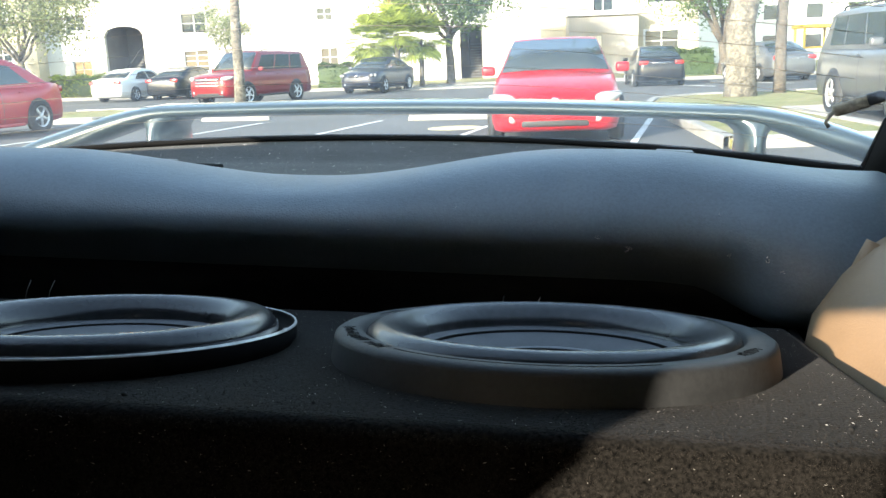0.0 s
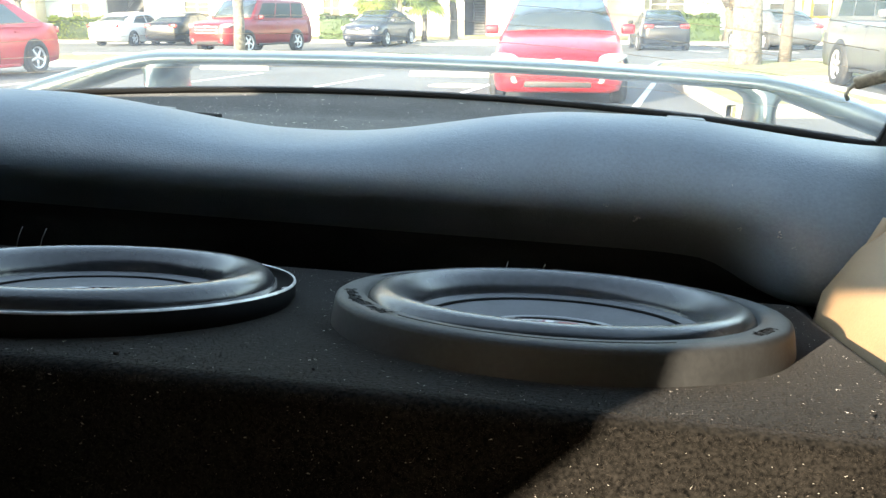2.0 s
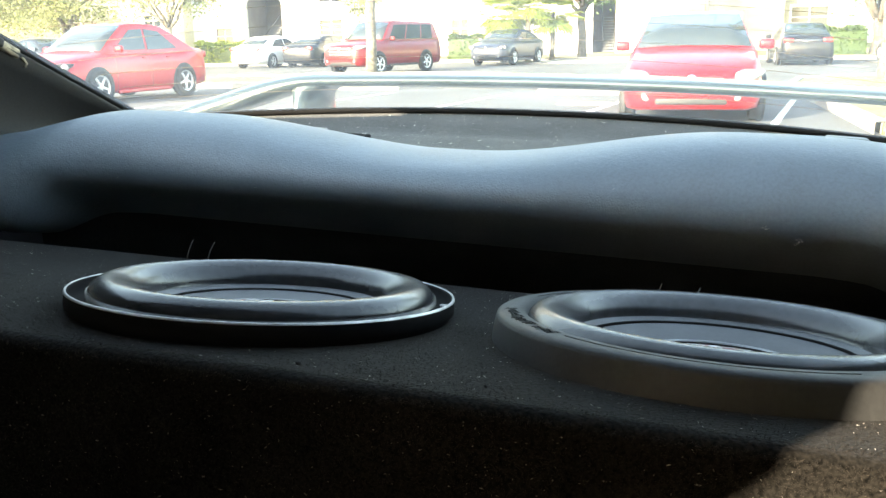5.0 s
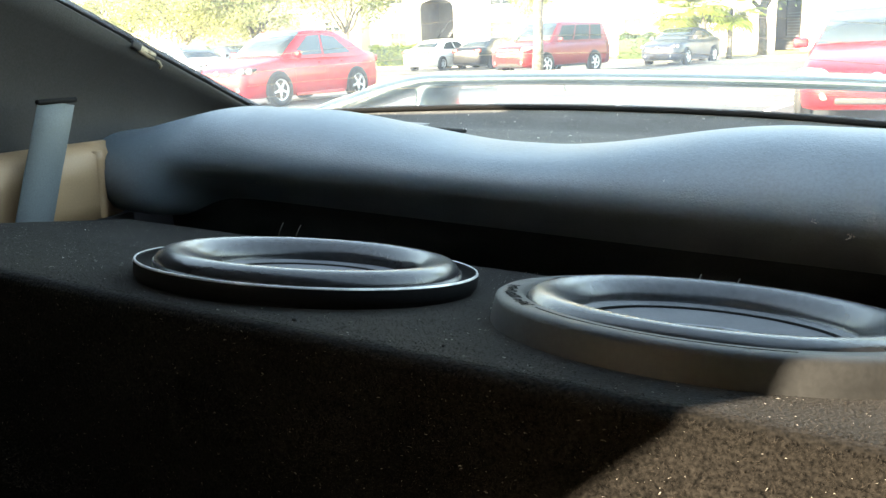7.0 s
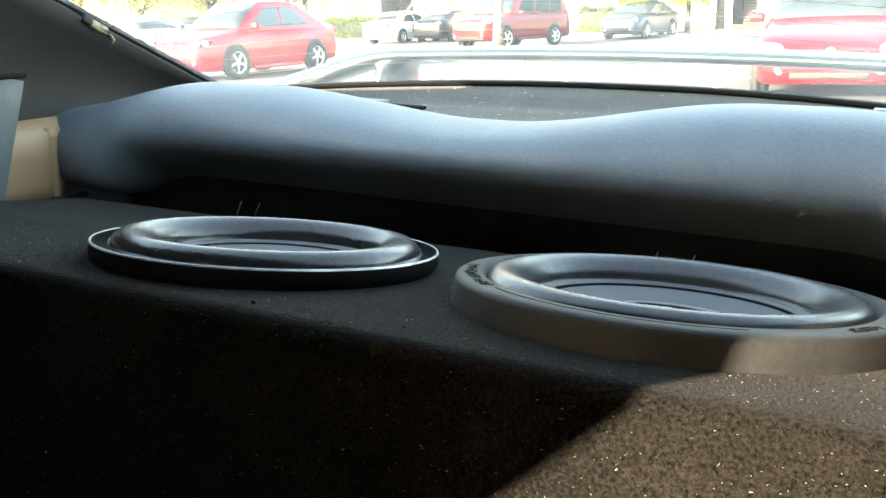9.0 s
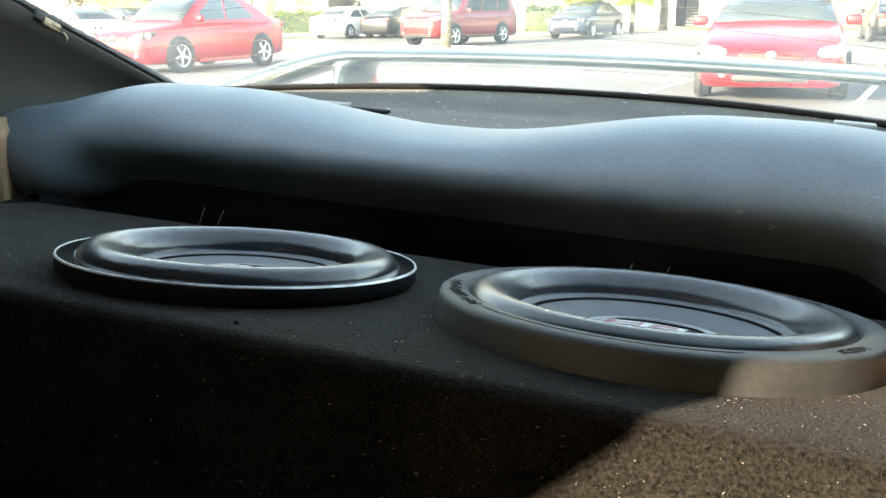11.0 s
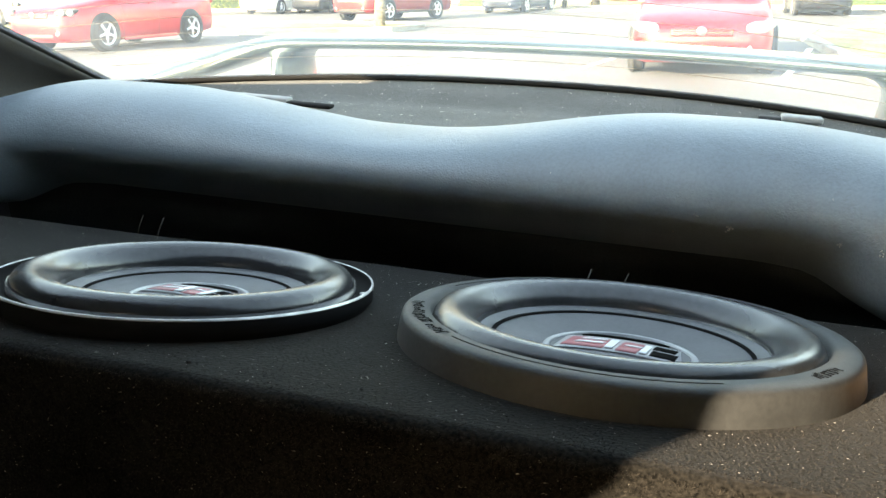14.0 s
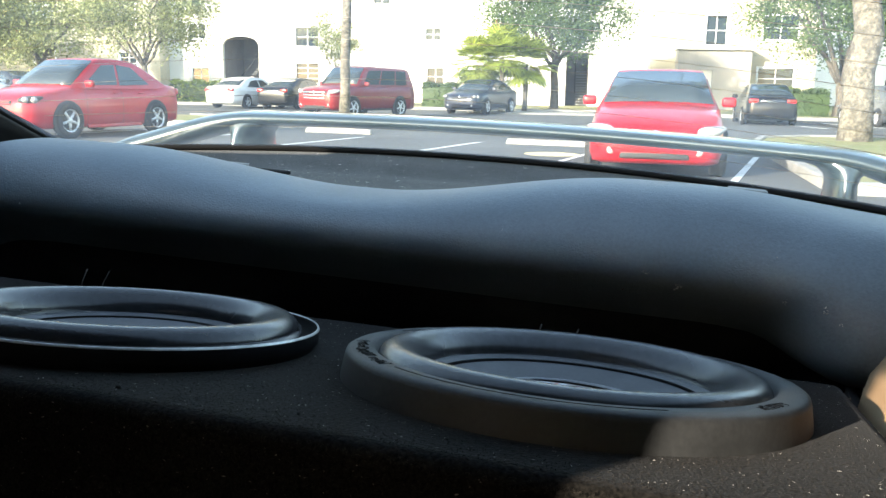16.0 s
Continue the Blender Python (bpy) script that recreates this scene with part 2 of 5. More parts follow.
seat = empty("rear_seat", CAR @ pose(0, 0.78, -0.3), "black grained vinyl rear seat with two shoulder humps", "car seat")
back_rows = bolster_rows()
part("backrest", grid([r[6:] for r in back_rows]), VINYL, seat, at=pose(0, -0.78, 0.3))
# the underside's shade is painted in with the darker material
part("lower_back", grid([r[:7] for r in back_rows]), SHADED_VINYL, seat, "lower back, darkened for the shade under the shoulder roll", at=pose(0, -0.78, 0.3))


def glass_edge(s, side=1):
    """The rear window's side edge, s from its lower corner (0) to the roof (1)."""
    u = 0.745 - 0.13 * s if side > 0 else -0.665 + 0.06 * s
    return Vector((u, 1.02 - 0.80 * s, 0.010 + 0.355 * s))


def glass_low(k):
    """The rear window's lower edge, k from -1 to 1."""
    return Vector((0.04 + 0.705 * k, 1.02 + 0.27 * (1 - abs(k) ** 2.4), 0.008 + 0.014 * (1 - k * k)))


def glass_top(k):
    return Vector((0.005 + 0.61 * k, 0.22 + 0.06 * (1 - k * k), 0.365 + 0.025 * (1 - k * k)))


def glass_point(k, s):
    a, b = glass_low(k), glass_top(k)
    p = a.lerp(b, s)
    p.z += 0.035 * math.sin(math.pi * s) * (1 - k * k)
    return p


pane = part("window_pane", grid([[glass_point(-1 + 2 * i / 32, j / 12) for j in range(13)] for i in range(33)]), REAR_GLASS, at=CAR)
pane.name = "rear_window"
tagged(pane, "dusty sloping rear window glass with heating lines", "window", kind="structure")
pane.visible_shadow = False

for j in range(1, 15):
    s = 0.05 + j * 0.062
    line = part("heating_line", tube([glass_point(-0.93 + 1.86 * i / 24, s) + Vector((0, -0.004, -0.004)) for i in range(25)], 0.00034, 4), WORN, pane)
part("lower_seal", tube([glass_low(-1 + i / 16) + Vector((0, -0.003, 0.000)) for i in range(33)], 0.0075, 8, 0.8), SEAL, pane, "thin black rubber seal")

# the rear shelf: a shallow carpeted tray behind the seat back
rows = []
for i in range(49):
    k = -1 + i / 24
    e = glass_low(k)
    row = []
    for j in range(13):
        f = j / 12
        w = 0.88 + (e.y - 0.88) * f
        h = e.z - 0.020 - 0.006 * math.sin(math.pi * f) + 0.014 * smooth_step(0.60, 1.0, f) - 0.004 * math.exp(-((f - 0.62) / 0.06) ** 2)
        row.append((e.x * (1 + 0.02 * (1 - f)), w, h))
    rows.append(row)
shelf = part("rear_shelf", grid(rows), DECK_CARPET, at=CAR)
tagged(shelf, "dusty dark carpeted rear shelf under the window", "parcel shelf", kind="structure")

# side trim, pillars, roof, unseen side walls and the added front light mask
def edge_at(w, side):
    s = (1.02 - w) / 0.80
    return glass_edge(s, side)


def side_walls(side, name):
    # black pillar trim, from the tan panel up to the window's edge and the roof
    rows = []
    for i in range(29):
        w = 1.02 - 1.30 * i / 28
        if w > 0.22:
            top = edge_at(w, side)
        else:
            top = Vector((0.615 if side > 0 else -0.605, w, 0.365 + 0.03 * (0.22 - w)))
        low = Vector((0.70 * side if side < 0 else 0.77, w, -0.035))
        rows.append([low.lerp(top, f) + Vector((0.03 * side * math.sin(math.pi * f), 0, 0)) for f in [j / 8 for j in range(9)]])
    bm = grid(rows)
    p = part(name, thick(bm, 0.012), BLACK_TRIM, at=CAR)
    tagged(p, "black trim panel of the rear roof pillar", "pillar trim", kind="structure")
    rim = part("window_edge_seal", tube([edge_at(1.02 - 0.80 * i / 20, side) + Vector((0.002 * side, 0, 0.002)) for i in range(21)], 0.008, 6), SEAL, p, "black rubber edge seal")
    # tan side panel below
    bm = bmesh.new()
    rows = []
    for i in range(33):
        w = 0.66 - 1.50 * i / 32
        lead = smooth_step(0.63, 0.60, w)
        row = []
        for h, u in ((-0.118, 0.588), (-0.09, 0.592), (-0.05, 0.615), (-0.022, 0.64), (-0.012, 0.655), (-0.010, 0.78)):
            if side < 0:
                u = max(u, 0.64)
            row.append(((u + 0.03 * (1 - lead)) * side, w, h))
        rows.append(row)
    q = part("side_panel", thick(grid(rows), 0.01), TAN, at=CAR)
    tagged(q, "tan moulded plastic rear side panel", "side panel", kind="structure")
    part("panel_edge", tube([((0.648 - (0.05 if side > 0 else 0.0) * f) * side, 0.615 - 0.006 * f, -0.012 - 0.115 * f) for f in [k / 8 for k in range(9)]], 0.011, 8), TAN, q, "rounded tan edge beading")
    # dark strip from below the tan panel down to the floor
    low = part("lower_strip", thick(grid([[(0.575 * side if side > 0 else -0.632, w, -0.60), (0.592 * side if side > 0 else -0.642, w, -0.116)] for w in (0.66, 0.2, -0.3, -0.84)]), 0.008), BLACK_TRIM, q, "dark lower strip")
    # unseen windowless wall, added to shut side light out of the cabin
    b = part("light_stop_wall", box(0.03, 1.30, 1.06, 0.006, 2, (0.79 * side, -0.62, -0.08)), BLACK_TRIM, at=CAR)
    tagged(b, "unseen windowless wall keeping side light out of the cabin", "cabin wall", kind="structure")


side_walls(-1, "pillar_left")
side_walls(1, "pillar_right")
rows = [[(-0.80 + 1.60 * i / 16, w, 0.375 + 0.03 * (1 - ((i - 8) / 8) ** 2) + (0.012 if w < 0.1 else 0)) for w in (0.25, 0.0, -0.4, -0.86)] for i in range(17)]
tagged(part("ceiling", thick(grid(rows), 0.02), HEADLINER, at=CAR), "cloth headliner of the car roof", "ceiling", kind="structure")
tagged(part("floor", box(1.70, 2.1, 0.02, 0, 1, (0, 0.1, -0.61)), BLACK_TRIM, at=CAR), "dark carpeted car floor", "floor", kind="structure")


def sun_mask():
    """Added unseen mask closing the cabin ahead; one upper opening shapes the sun patch."""
    ring_ = [(-0.78, -0.61), (0.80, -0.61), (0.80, 0.46), (-0.01, 0.46), (-0.01, 0.17), (-0.305, 0.17), (-0.246, 0.232), (-0.172, 0.312), (-0.168, 0.46), (-0.78, 0.46)]
    bm = bmesh.new()
    lo = [bm.verts.new((u, -0.86, h)) for u, h in ring_]
    hi = [bm.verts.new((u, -0.90, h)) for u, h in ring_]
    bm.faces.new(lo)
    bm.faces.new(hi[::-1])
    for i in range(len(ring_)):
        j = (i + 1) % len(ring_)
        bm.faces.new((lo[i], lo[j], hi[j], hi[i]))
    return bm


tagged(part("sun_mask_wall", sun_mask(), BLACK_TRIM, at=CAR, smooth=False), "unseen dark partition, cut to shape the sun patch", "cabin wall", kind="structure")

# added walls that stop outdoor light leaking in behind the seat back
tagged(part("leak_stop_rear", box(1.58, 0.03, 0.56, 0, 1, (0, 0.935, -0.33)), BLACK_TRIM, at=CAR), "dark partition behind the seat, added to stop a light leak", "cabin wall", kind="structure")
for side in (-1, 1):
    tagged(part("leak_stop_side", box(0.03, 1.30, 0.60, 0, 1, (0.79 * side, 0.40, -0.315)), BLACK_TRIM, at=CAR), "plain dark wall beside the rear seat, added to stop a light leak", "cabin wall", kind="structure")

# ---- subwoofer box ----
BOX_SLOPE_X, BOX_SLOPE_Y = -0.049, -0.163


def box_top(x, y):
    return 0.993 + BOX_SLOPE_X * x + BOX_SLOPE_Y * y


n = Vector((-BOX_SLOPE_X, -BOX_SLOPE_Y, 1)).normalized()
ax = Vector((math.cos(radians(10)), -math.sin(radians(10)), 0))
ax = (ax - n * ax.dot(n)).normalized()
ay = n.cross(ax)
turn = Matrix((ax, ay, n)).transposed().to_4x4()


def on_box(x, y):
    return Matrix.Translation((x, y, box_top(x, y))) @ turn


crate = empty("subwoofer_box", on_box(-0.19, 0.44), "carpet-covered black subwoofer box on the folded rear seat", "speaker box")
# local frame: x across, y rearwards, z up, top face at 0
LEFT_END, RIGHT_END, FRONT, BACK = -0.625, 0.522, -0.232, 0.206


SPEAKERS = ((0.106, 0.380, 0.1685), (-0.257, 0.407, 0.157))
CENTRES = [on_box(-0.19, 0.44).inverted() @ on_box(x, y).translation for x, y, r in SPEAKERS]


def cut_holes(shell):
    """Cuts the round openings for the speakers through the top of the box."""
    cutters = []
    for c in CENTRES:
        bm = bmesh.new()
        bmesh.ops.create_cone(bm, cap_ends=True, segments=64, radius1=0.128, radius2=0.128, depth=0.16)
        cutter = new("cutter", mesh_of("cutter", bm, CARPET, False))
        cutter.matrix_world = on_box(-0.19, 0.44) @ Matrix.Translation(c)
        mod = shell.modifiers.new("hole", 'BOOLEAN')
        mod.operation, mod.object = 'DIFFERENCE', cutter
        cutters.append(cutter)
    bpy.context.view_layer.update()
    cut = bpy.data.meshes.new_from_object(shell.evaluated_get(bpy.context.evaluated_depsgraph_get()))
    shell.modifiers.clear()
    shell.data = cut
    for p in cut.polygons:
        p.use_smooth = p.area < 0.01 and abs(p.normal.z) < 0.999
    for cutter in cutters:
        bpy.data.objects.remove(cutter)


def crate_body():
    bm = hexa([(LEFT_END, FRONT + 0.02, -0.36), (RIGHT_END, FRONT + 0.02, -0.36), (RIGHT_END, BACK, -0.36), (LEFT_END, BACK, -0.36),
               (LEFT_END, FRONT, 0), (RIGHT_END, FRONT, 0), (RIGHT_END, BACK, 0), (LEFT_END, BACK, 0)])
    bmesh.ops.bevel(bm, geom=bm.edges[:], offset=0.011, segments=5, profile=0.5, affect='EDGES')
    return bm


cut_holes(part("carpet_shell", crate_body(), CARPET, crate))
rng = random.Random(4)


def flecks(spots, size, seed):
    """Little crumbs and lint slivers lying at the given spots (place, normal)."""
    r = random.Random(seed)
    verts, faces = [], []
    for p, nn in spots:
        t = Vector((r.uniform(-1, 1), r.uniform(-1, 1), r.uniform(-0.3, 0.3)))
        t = (t - nn * t.dot(nn)).normalized()
        s = nn.cross(t)
        ln, wd = size * r.choice((0.4, 0.5, 0.5, 0.6, 0.7, 0.8, 1.0, 2.2)), size * r.uniform(0.2, 0.42)
        c = Vector(p) + nn * 0.0004
        k = len(verts)
        verts += [c - t * ln - s * wd * 0.3, c - s * wd, c + t * ln + nn * wd, c + s * wd, c + nn * wd * 1.2]
        faces += [(k, k + 1, k + 4), (k + 1, k + 2, k + 4), (k + 2, k + 3, k + 4), (k + 3, k, k + 4)]
    me = bpy.data.meshes.new("lint")
    me.from_pydata([tuple(v) for v in verts], [], faces)
    me.materials.append(LINT)
    return me


def pile(count, seed):
    """Short carpet fibres standing off the front and top of the box."""
    r = np.random.default_rng(seed)
    n_top = count // 4
    p = np.zeros((count, 3))
    nrm = np.zeros((count, 3))
    p[:n_top, 0] = r.uniform(LEFT_END + 0.012, RIGHT_END - 0.012, n_top)
    p[:n_top, 1] = FRONT + 0.008 + 0.20 * r.random(n_top) ** 1.6
    nrm[:n_top] = (0, -0.2, 0.6)
    m = count - n_top
    p[n_top:, 0] = RIGHT_END - 0.012 - (RIGHT_END - LEFT_END - 0.024) * r.random(m) ** 1.5
    depth = 0.004 + 0.19 * r.random(m)
    p[n_top:, 1] = FRONT + 0.02 * depth / 0.36 + 0.004 * np.exp(-depth / 0.004)
    p[n_top:, 2] = -depth
    nrm[n_top:] = (0, -0.8, 0.25)
    keep = np.ones(count, bool)
    for c in CENTRES:
        keep &= (p[:, 2] < -0.003) | (np.hypot(p[:, 0] - c.x, p[:, 1] - c.y) > 0.15)
    p, nrm, n_top = p[keep], nrm[keep], int(keep[:n_top].sum())
    count = len(p)
    d = nrm + r.normal(0, 0.6, (count, 3))
    d /= np.linalg.norm(d, axis=1)[:, None]
    side = np.cross(d, r.normal(0, 1, (count, 3)))
    side /= np.linalg.norm(side, axis=1)[:, None]
    ln = r.uniform(0.0010, 0.0032, count)[:, None]
    ln[:n_top] *= 0.5
    v = np.empty((count, 3, 3))
    v[:, 0] = p - side * 0.00018
    v[:, 1] = p + side * 0.00018
    v[:, 2] = p + d * ln
    me = bpy.data.meshes.new("carpet_nap")
    me.from_pydata(v.reshape(-1, 3).tolist(), [], [(3 * i, 3 * i + 1, 3 * i + 2) for i in range(count)])
    me.materials.append(PILE)
    return me


tufts = new("carpet_nap", pile(190000, 5))
tufts.parent = crate
tagged(tufts, "short dark brown carpet fibres", kind="stuff")
for x, y, a in ((-0.322, BACK - 0.004, 20), (-0.292, BACK - 0.004, 25), (0.236, BACK - 0.004, 5), (0.272, BACK - 0.004, 12)):
    part("loose_thread", tube([(x, y, -0.002), (x + 0.002, y + 0.001, 0.010), (x + 0.012 * math.sin(radians(a)) + 0.004, y, 0.022)], 0.0006, 5), DULL_THREAD, crate, "dull grey loose thread")

spots = []
while len(spots) < 2600:
    x, y = rng.uniform(LEFT_END + 0.01, RIGHT_END - 0.005), rng.uniform(FRONT - 0.02, BACK)
    w = on_box(-0.19, 0.44) @ Vector((x, y, 0))
    if any((w.x - a) ** 2 + (w.y - b) ** 2 < (c + 0.004) ** 2 for a, b, c in SPEAKERS):
        continue
    if y < FRONT + 0.012:
        spots.append((Vector((x, FRONT + 0.001, -rng.uniform(0.01, 0.16))), Vector((0, -1, 0.05)).normalized()))
    else:
        spots.append((Vector((x, y, 0)), Vector((0, 0, 1))))
while len(spots) < 4000:
    spots.append((Vector((LEFT_END + 0.02 + (RIGHT_END - LEFT_END - 0.04) * rng.random() ** 0.7, FRONT + 0.001, -0.008 - 0.19 * rng.random())), Vector((0, -1, 0.05)).normalized()))
lint = new("lint", flecks(spots, 0.00064, 7))
lint.matrix_world = on_box(-0.19, 0.44)
tagged(lint, "pale lint and crumbs scattered over the box carpet", "lint", kind="stuff")


CRUMB = material("dark_crumb", (0.010, 0.009, 0.008), rough=0.9, grain=0.3, grain_scale=900)
crumb_rng = random.Random(12)
for wx, wy, size in ((-0.167, 0.228, 0.0036), (-0.05, 0.215, 0.0022), (-0.30, 0.232, 0.0020), (0.245, 0.175, 0.0022)):
    bm = bmesh.new()
    bmesh.ops.create_icosphere(bm, subdivisions=1, radius=size * 0.5)
    for v in bm.verts:
        v.co = Vector((v.co.x * crumb_rng.uniform(0.7, 1.5), v.co.y * crumb_rng.uniform(0.7, 1.3), v.co.z * crumb_rng.uniform(0.7, 1.3) + size * 0.35))
    tagged(part("crumb", bm, CRUMB, at=on_box(wx, wy), smooth=False), "small dark crumb of dirt on the box carpet", "crumb", "crumbs on the box")


def arc_bar(r0, r1, a0, a1, z, t=0.0006):
    """A raised flat bar along an arc, angles in degrees."""
    steps = max(2, int(abs(a1 - a0) / 3))
    bm = bmesh.new()
    rows = []
    for i in range(steps + 1):
        a = radians(a0 + (a1 - a0) * i / steps)
        c, s = math.cos(a), math.sin(a)
        rows.append([(r0 * c, r0 * s, z - 0.002), (r0 * c, r0 * s, z + t), (r1 * c, r1 * s, z + t), (r1 * c, r1 * s, z - 0.002)])
    bm.free()
    return grid(rows, close=True)


def badge(parent, r, z):
    """The round dust cap badge: a silver dome ring with a red field and plain white shapes."""
    def dome(rr):
        return z + 0.0065 - 0.0045 * (rr / r) ** 2

    cap = part("dust_cap", lathe([(0.001, dome(0))] + [(r * k / 8, dome(r * k / 8)) for k in range(1, 9)] + [(r * 1.03, z - 0.001)], 64), CONE, parent)

    def slab(corners, t=0.0012):
        rows = []
        (ax_, ay_), (bx_, by_), (cx_, cy_), (dx_, dy_) = corners
        for i in range(13):
            f = i / 12
            row = []
            for j in range(5):
                g_ = j / 4
                x = (ax_ * (1 - f) + bx_ * f) * (1 - g_) + (dx_ * (1 - f) + cx_ * f) * g_
                y = (ay_ * (1 - f) + by_ * f) * (1 - g_) + (dy_ * (1 - f) + cy_ * f) * g_
                row.append((x, y, dome(math.hypot(x, y)) + t))
            rows.append(row)
        return thick(grid(rows), 0.001)
    part("badge_ring", lathe([(r * 0.875, dome(r * 0.875)), (r * 0.88, dome(r * 0.88) + 0.0018), (r * 0.95, dome(r * 0.95) + 0.0018), (r * 0.965, dome(r * 0.965))], 64), SILVER, cap, "silver plastic ring")
    q = r * 0.86
    part("badge_plate", slab([(-q * 0.92, -q * 0.30), (q * 0.90, -q * 0.34), (q * 0.84, q * 0.42), (-q * 0.84, q * 0.46)]), SILVER, cap, "silver badge plate")
    part("badge_field", slab([(-q * 0.84, -q * 0.20), (-q * 0.22, -q * 0.24), (-q * 0.16, q * 0.32), (-q * 0.74, q * 0.34)], 0.0017), RED_INK, cap, "rose-red badge field")
    part("badge_field", slab([(-q * 0.04, -q * 0.26), (q * 0.26, -q * 0.26), (q * 0.34, q * 0.28), (q * 0.04, q * 0.30)], 0.0017), RED_INK, cap, "rose-red badge field")
    for x, y, w, h in ((-0.66, -0.02, 0.40, 0.07), (-0.60, 0.18, 0.34, 0.06), (-0.20, -0.22, 0.12, 0.50), (0.06, 0.02, 0.22, 0.07), (0.30, -0.24, 0.10, 0.48)):
        part("badge_bar", slab([(q * x, q * y), (q * (x + w), q * y), (q * (x + w + 0.05), q * (y + h)), (q * (x + 0.05), q * (y + h))], 0.0024), WHITE_INK, cap)
    for x0, x1, y0, y1 in ((0.44, 0.80, -0.24, 0.04), (0.46, 0.78, 0.12, 0.34)):
        part("badge_slot", slab([(q * x0, q * y0), (q * x1, q * y0), (q * (x1 + 0.03), q * y1), (q * (x0 + 0.03), q * y1)], 0.0018), INK, cap, "dark recessed slot")
    for s_ in (-1, 1):
        part("badge_spoke", slab([(-q * 0.66, s_ * q * 0.62), (q * 0.66, s_ * q * 0.60), (q * 0.55, s_ * q * 0.72), (-q * 0.55, s_ * q * 0.72)]), INK, cap)


def roll(r_in, r_out, z, rise, n=20, drop=0.0):
    c, h = (r_in + r_out) / 2, (r_out - r_in) / 2
    return [(c + h * math.cos(math.pi * i / n), z + rise * math.sin(math.pi * i / n) - drop * smooth_step(0.3, 1, i / n)) for i in range(n + 1)]


# speaker with the wide rubber gasket
sx, sy, R = SPEAKERS[0]
sub = empty("subwoofer", on_box(sx, sy), "large black subwoofer with a wide rubber gasket ring", "subwoofer", "subwoofers")
T = 0.0215
ring = part("gasket_ring", lathe([(R + 0.0015, -0.001), (R + 0.001, 0.004), (R - 0.001, T - 0.005), (R - 0.002, T - 0.002), (R - 0.005, T), (R - 0.012, T + 0.0004),
                                  (R - 0.0225, T + 0.0002), (R - 0.0232, T - 0.007), (R - 0.027, T - 0.008)], 160), RUBBER, sub, "matt grey-black rubber ring")
part("groove_line", arc_bar(R - 0.0155, R - 0.0142, 232, 300, T), INK, ring)
part("groove_line", arc_bar(R - 0.0155, R - 0.0142, 40, 165, T), INK, ring)
script = random.Random(3)
for start, end in ((193, 217), (220, 229), (326, 337), (106, 120)):
    a = start
    while a < end:
        wide = script.uniform(0.5, 1.0)
        lo, hi = R - script.uniform(0.0150, 0.0185), R - script.uniform(0.0075, 0.0110)
        part("lettering_bar", arc_bar(lo, hi, a, a + wide, T), INK, ring)
        part("lettering_bar", arc_bar(lo, lo + 0.0020, a + wide, a + wide + 0.6, T), INK, ring)
        a += wide + script.uniform(0.55, 1.1)
ro, ri = R - 0.0248, R - 0.0595
part("surround", lathe([(ro + 0.003, T - 0.010)] + roll(ri, ro, T - 0.006, 0.0125, drop=0.0075) + [(ri - 0.002, T - 0.016)], 128), RUBBER_GLOSS, sub, "thick rounded rubber surround")
cone = part("cone", lathe([(ri + 0.004, T - 0.0135), (ri - 0.001, T - 0.0145), (0.0985, T - 0.0172), (0.0980, T - 0.0190), (0.0962, T - 0.0190), (0.0957, T - 0.0180), (0.062, T - 0.0285), (0.03, T - 0.0285)], 128), CONE, sub, "grey-black pulp cone")
part("cone_seam", lathe([(0.0990, T - 0.0184), (0.0985, T - 0.0164), (0.0958, T - 0.0172), (0.0952, T - 0.0194)], 128), INK, cone)
badge(sub, 0.061, T - 0.0285)

# speaker without a gasket: thin bright-edged basket lip
sx, sy, R = SPEAKERS[1]
sub = empty("subwoofer", on_box(sx, sy), "large black subwoofer with an exposed thin basket lip", "subwoofer", "subwoofers")
T = 0.0125
lip = part("basket_lip", lathe([(R - 0.004, -0.001), (R - 0.002, 0.003), (R, 0.005), (R, T + 0.003), (R - 0.0006, T + 0.0042), (R - 0.0022, T + 0.0042), (R - 0.003, T + 0.002), (R - 0.004, T - 0.004), (R - 0.020, T - 0.004)], 160), BASKET, sub, "black metal basket lip")
# bright ring painted on for the highlight along the lip's edge
part("lip_highlight", lathe([(R + 0.0002, T + 0.0030), (R - 0.0004, T + 0.0046), (R - 0.0016, T + 0.0046), (R - 0.002, T + 0.004)], 160), STEEL, lip, "bright rim standing for the lip's edge highlight")
for k in range(8):
    a = radians(22.5 + 45 * k)
    bm = lathe([(0.0005, 0.0012), (0.0028, 0.0011), (0.0034, 0.0004), (0.0036, -0.003)], 12)
    part("screw", bm, STEEL if k % 3 == 0 else INK, lip, at=Matrix.Translation(((R - 0.0085) * math.cos(a), (R - 0.0085) * math.sin(a), T - 0.004)))
ro, ri = R - 0.0185, R - 0.054
part("surround", lathe([(ro + 0.004, T - 0.005), (ro + 0.003, T + 0.003)] + roll(ri, ro + 0.002, T + 0.000, 0.0150, drop=0.006) + [(ri - 0.001, T - 0.008)], 128), SURROUND_BLACK, sub, "tall rounded rubber surround with scuffs")
cone = part("cone", lathe([(ri + 0.003, T - 0.006), (ri - 0.001, T - 0.0072), (0.088, T - 0.0095), (0.0875, T - 0.0108), (0.086, T - 0.0108), (0.0855, T - 0.0100), (0.054, T - 0.0165), (0.03, T - 0.0165)], 128), CONE, sub, "grey-black pulp cone")
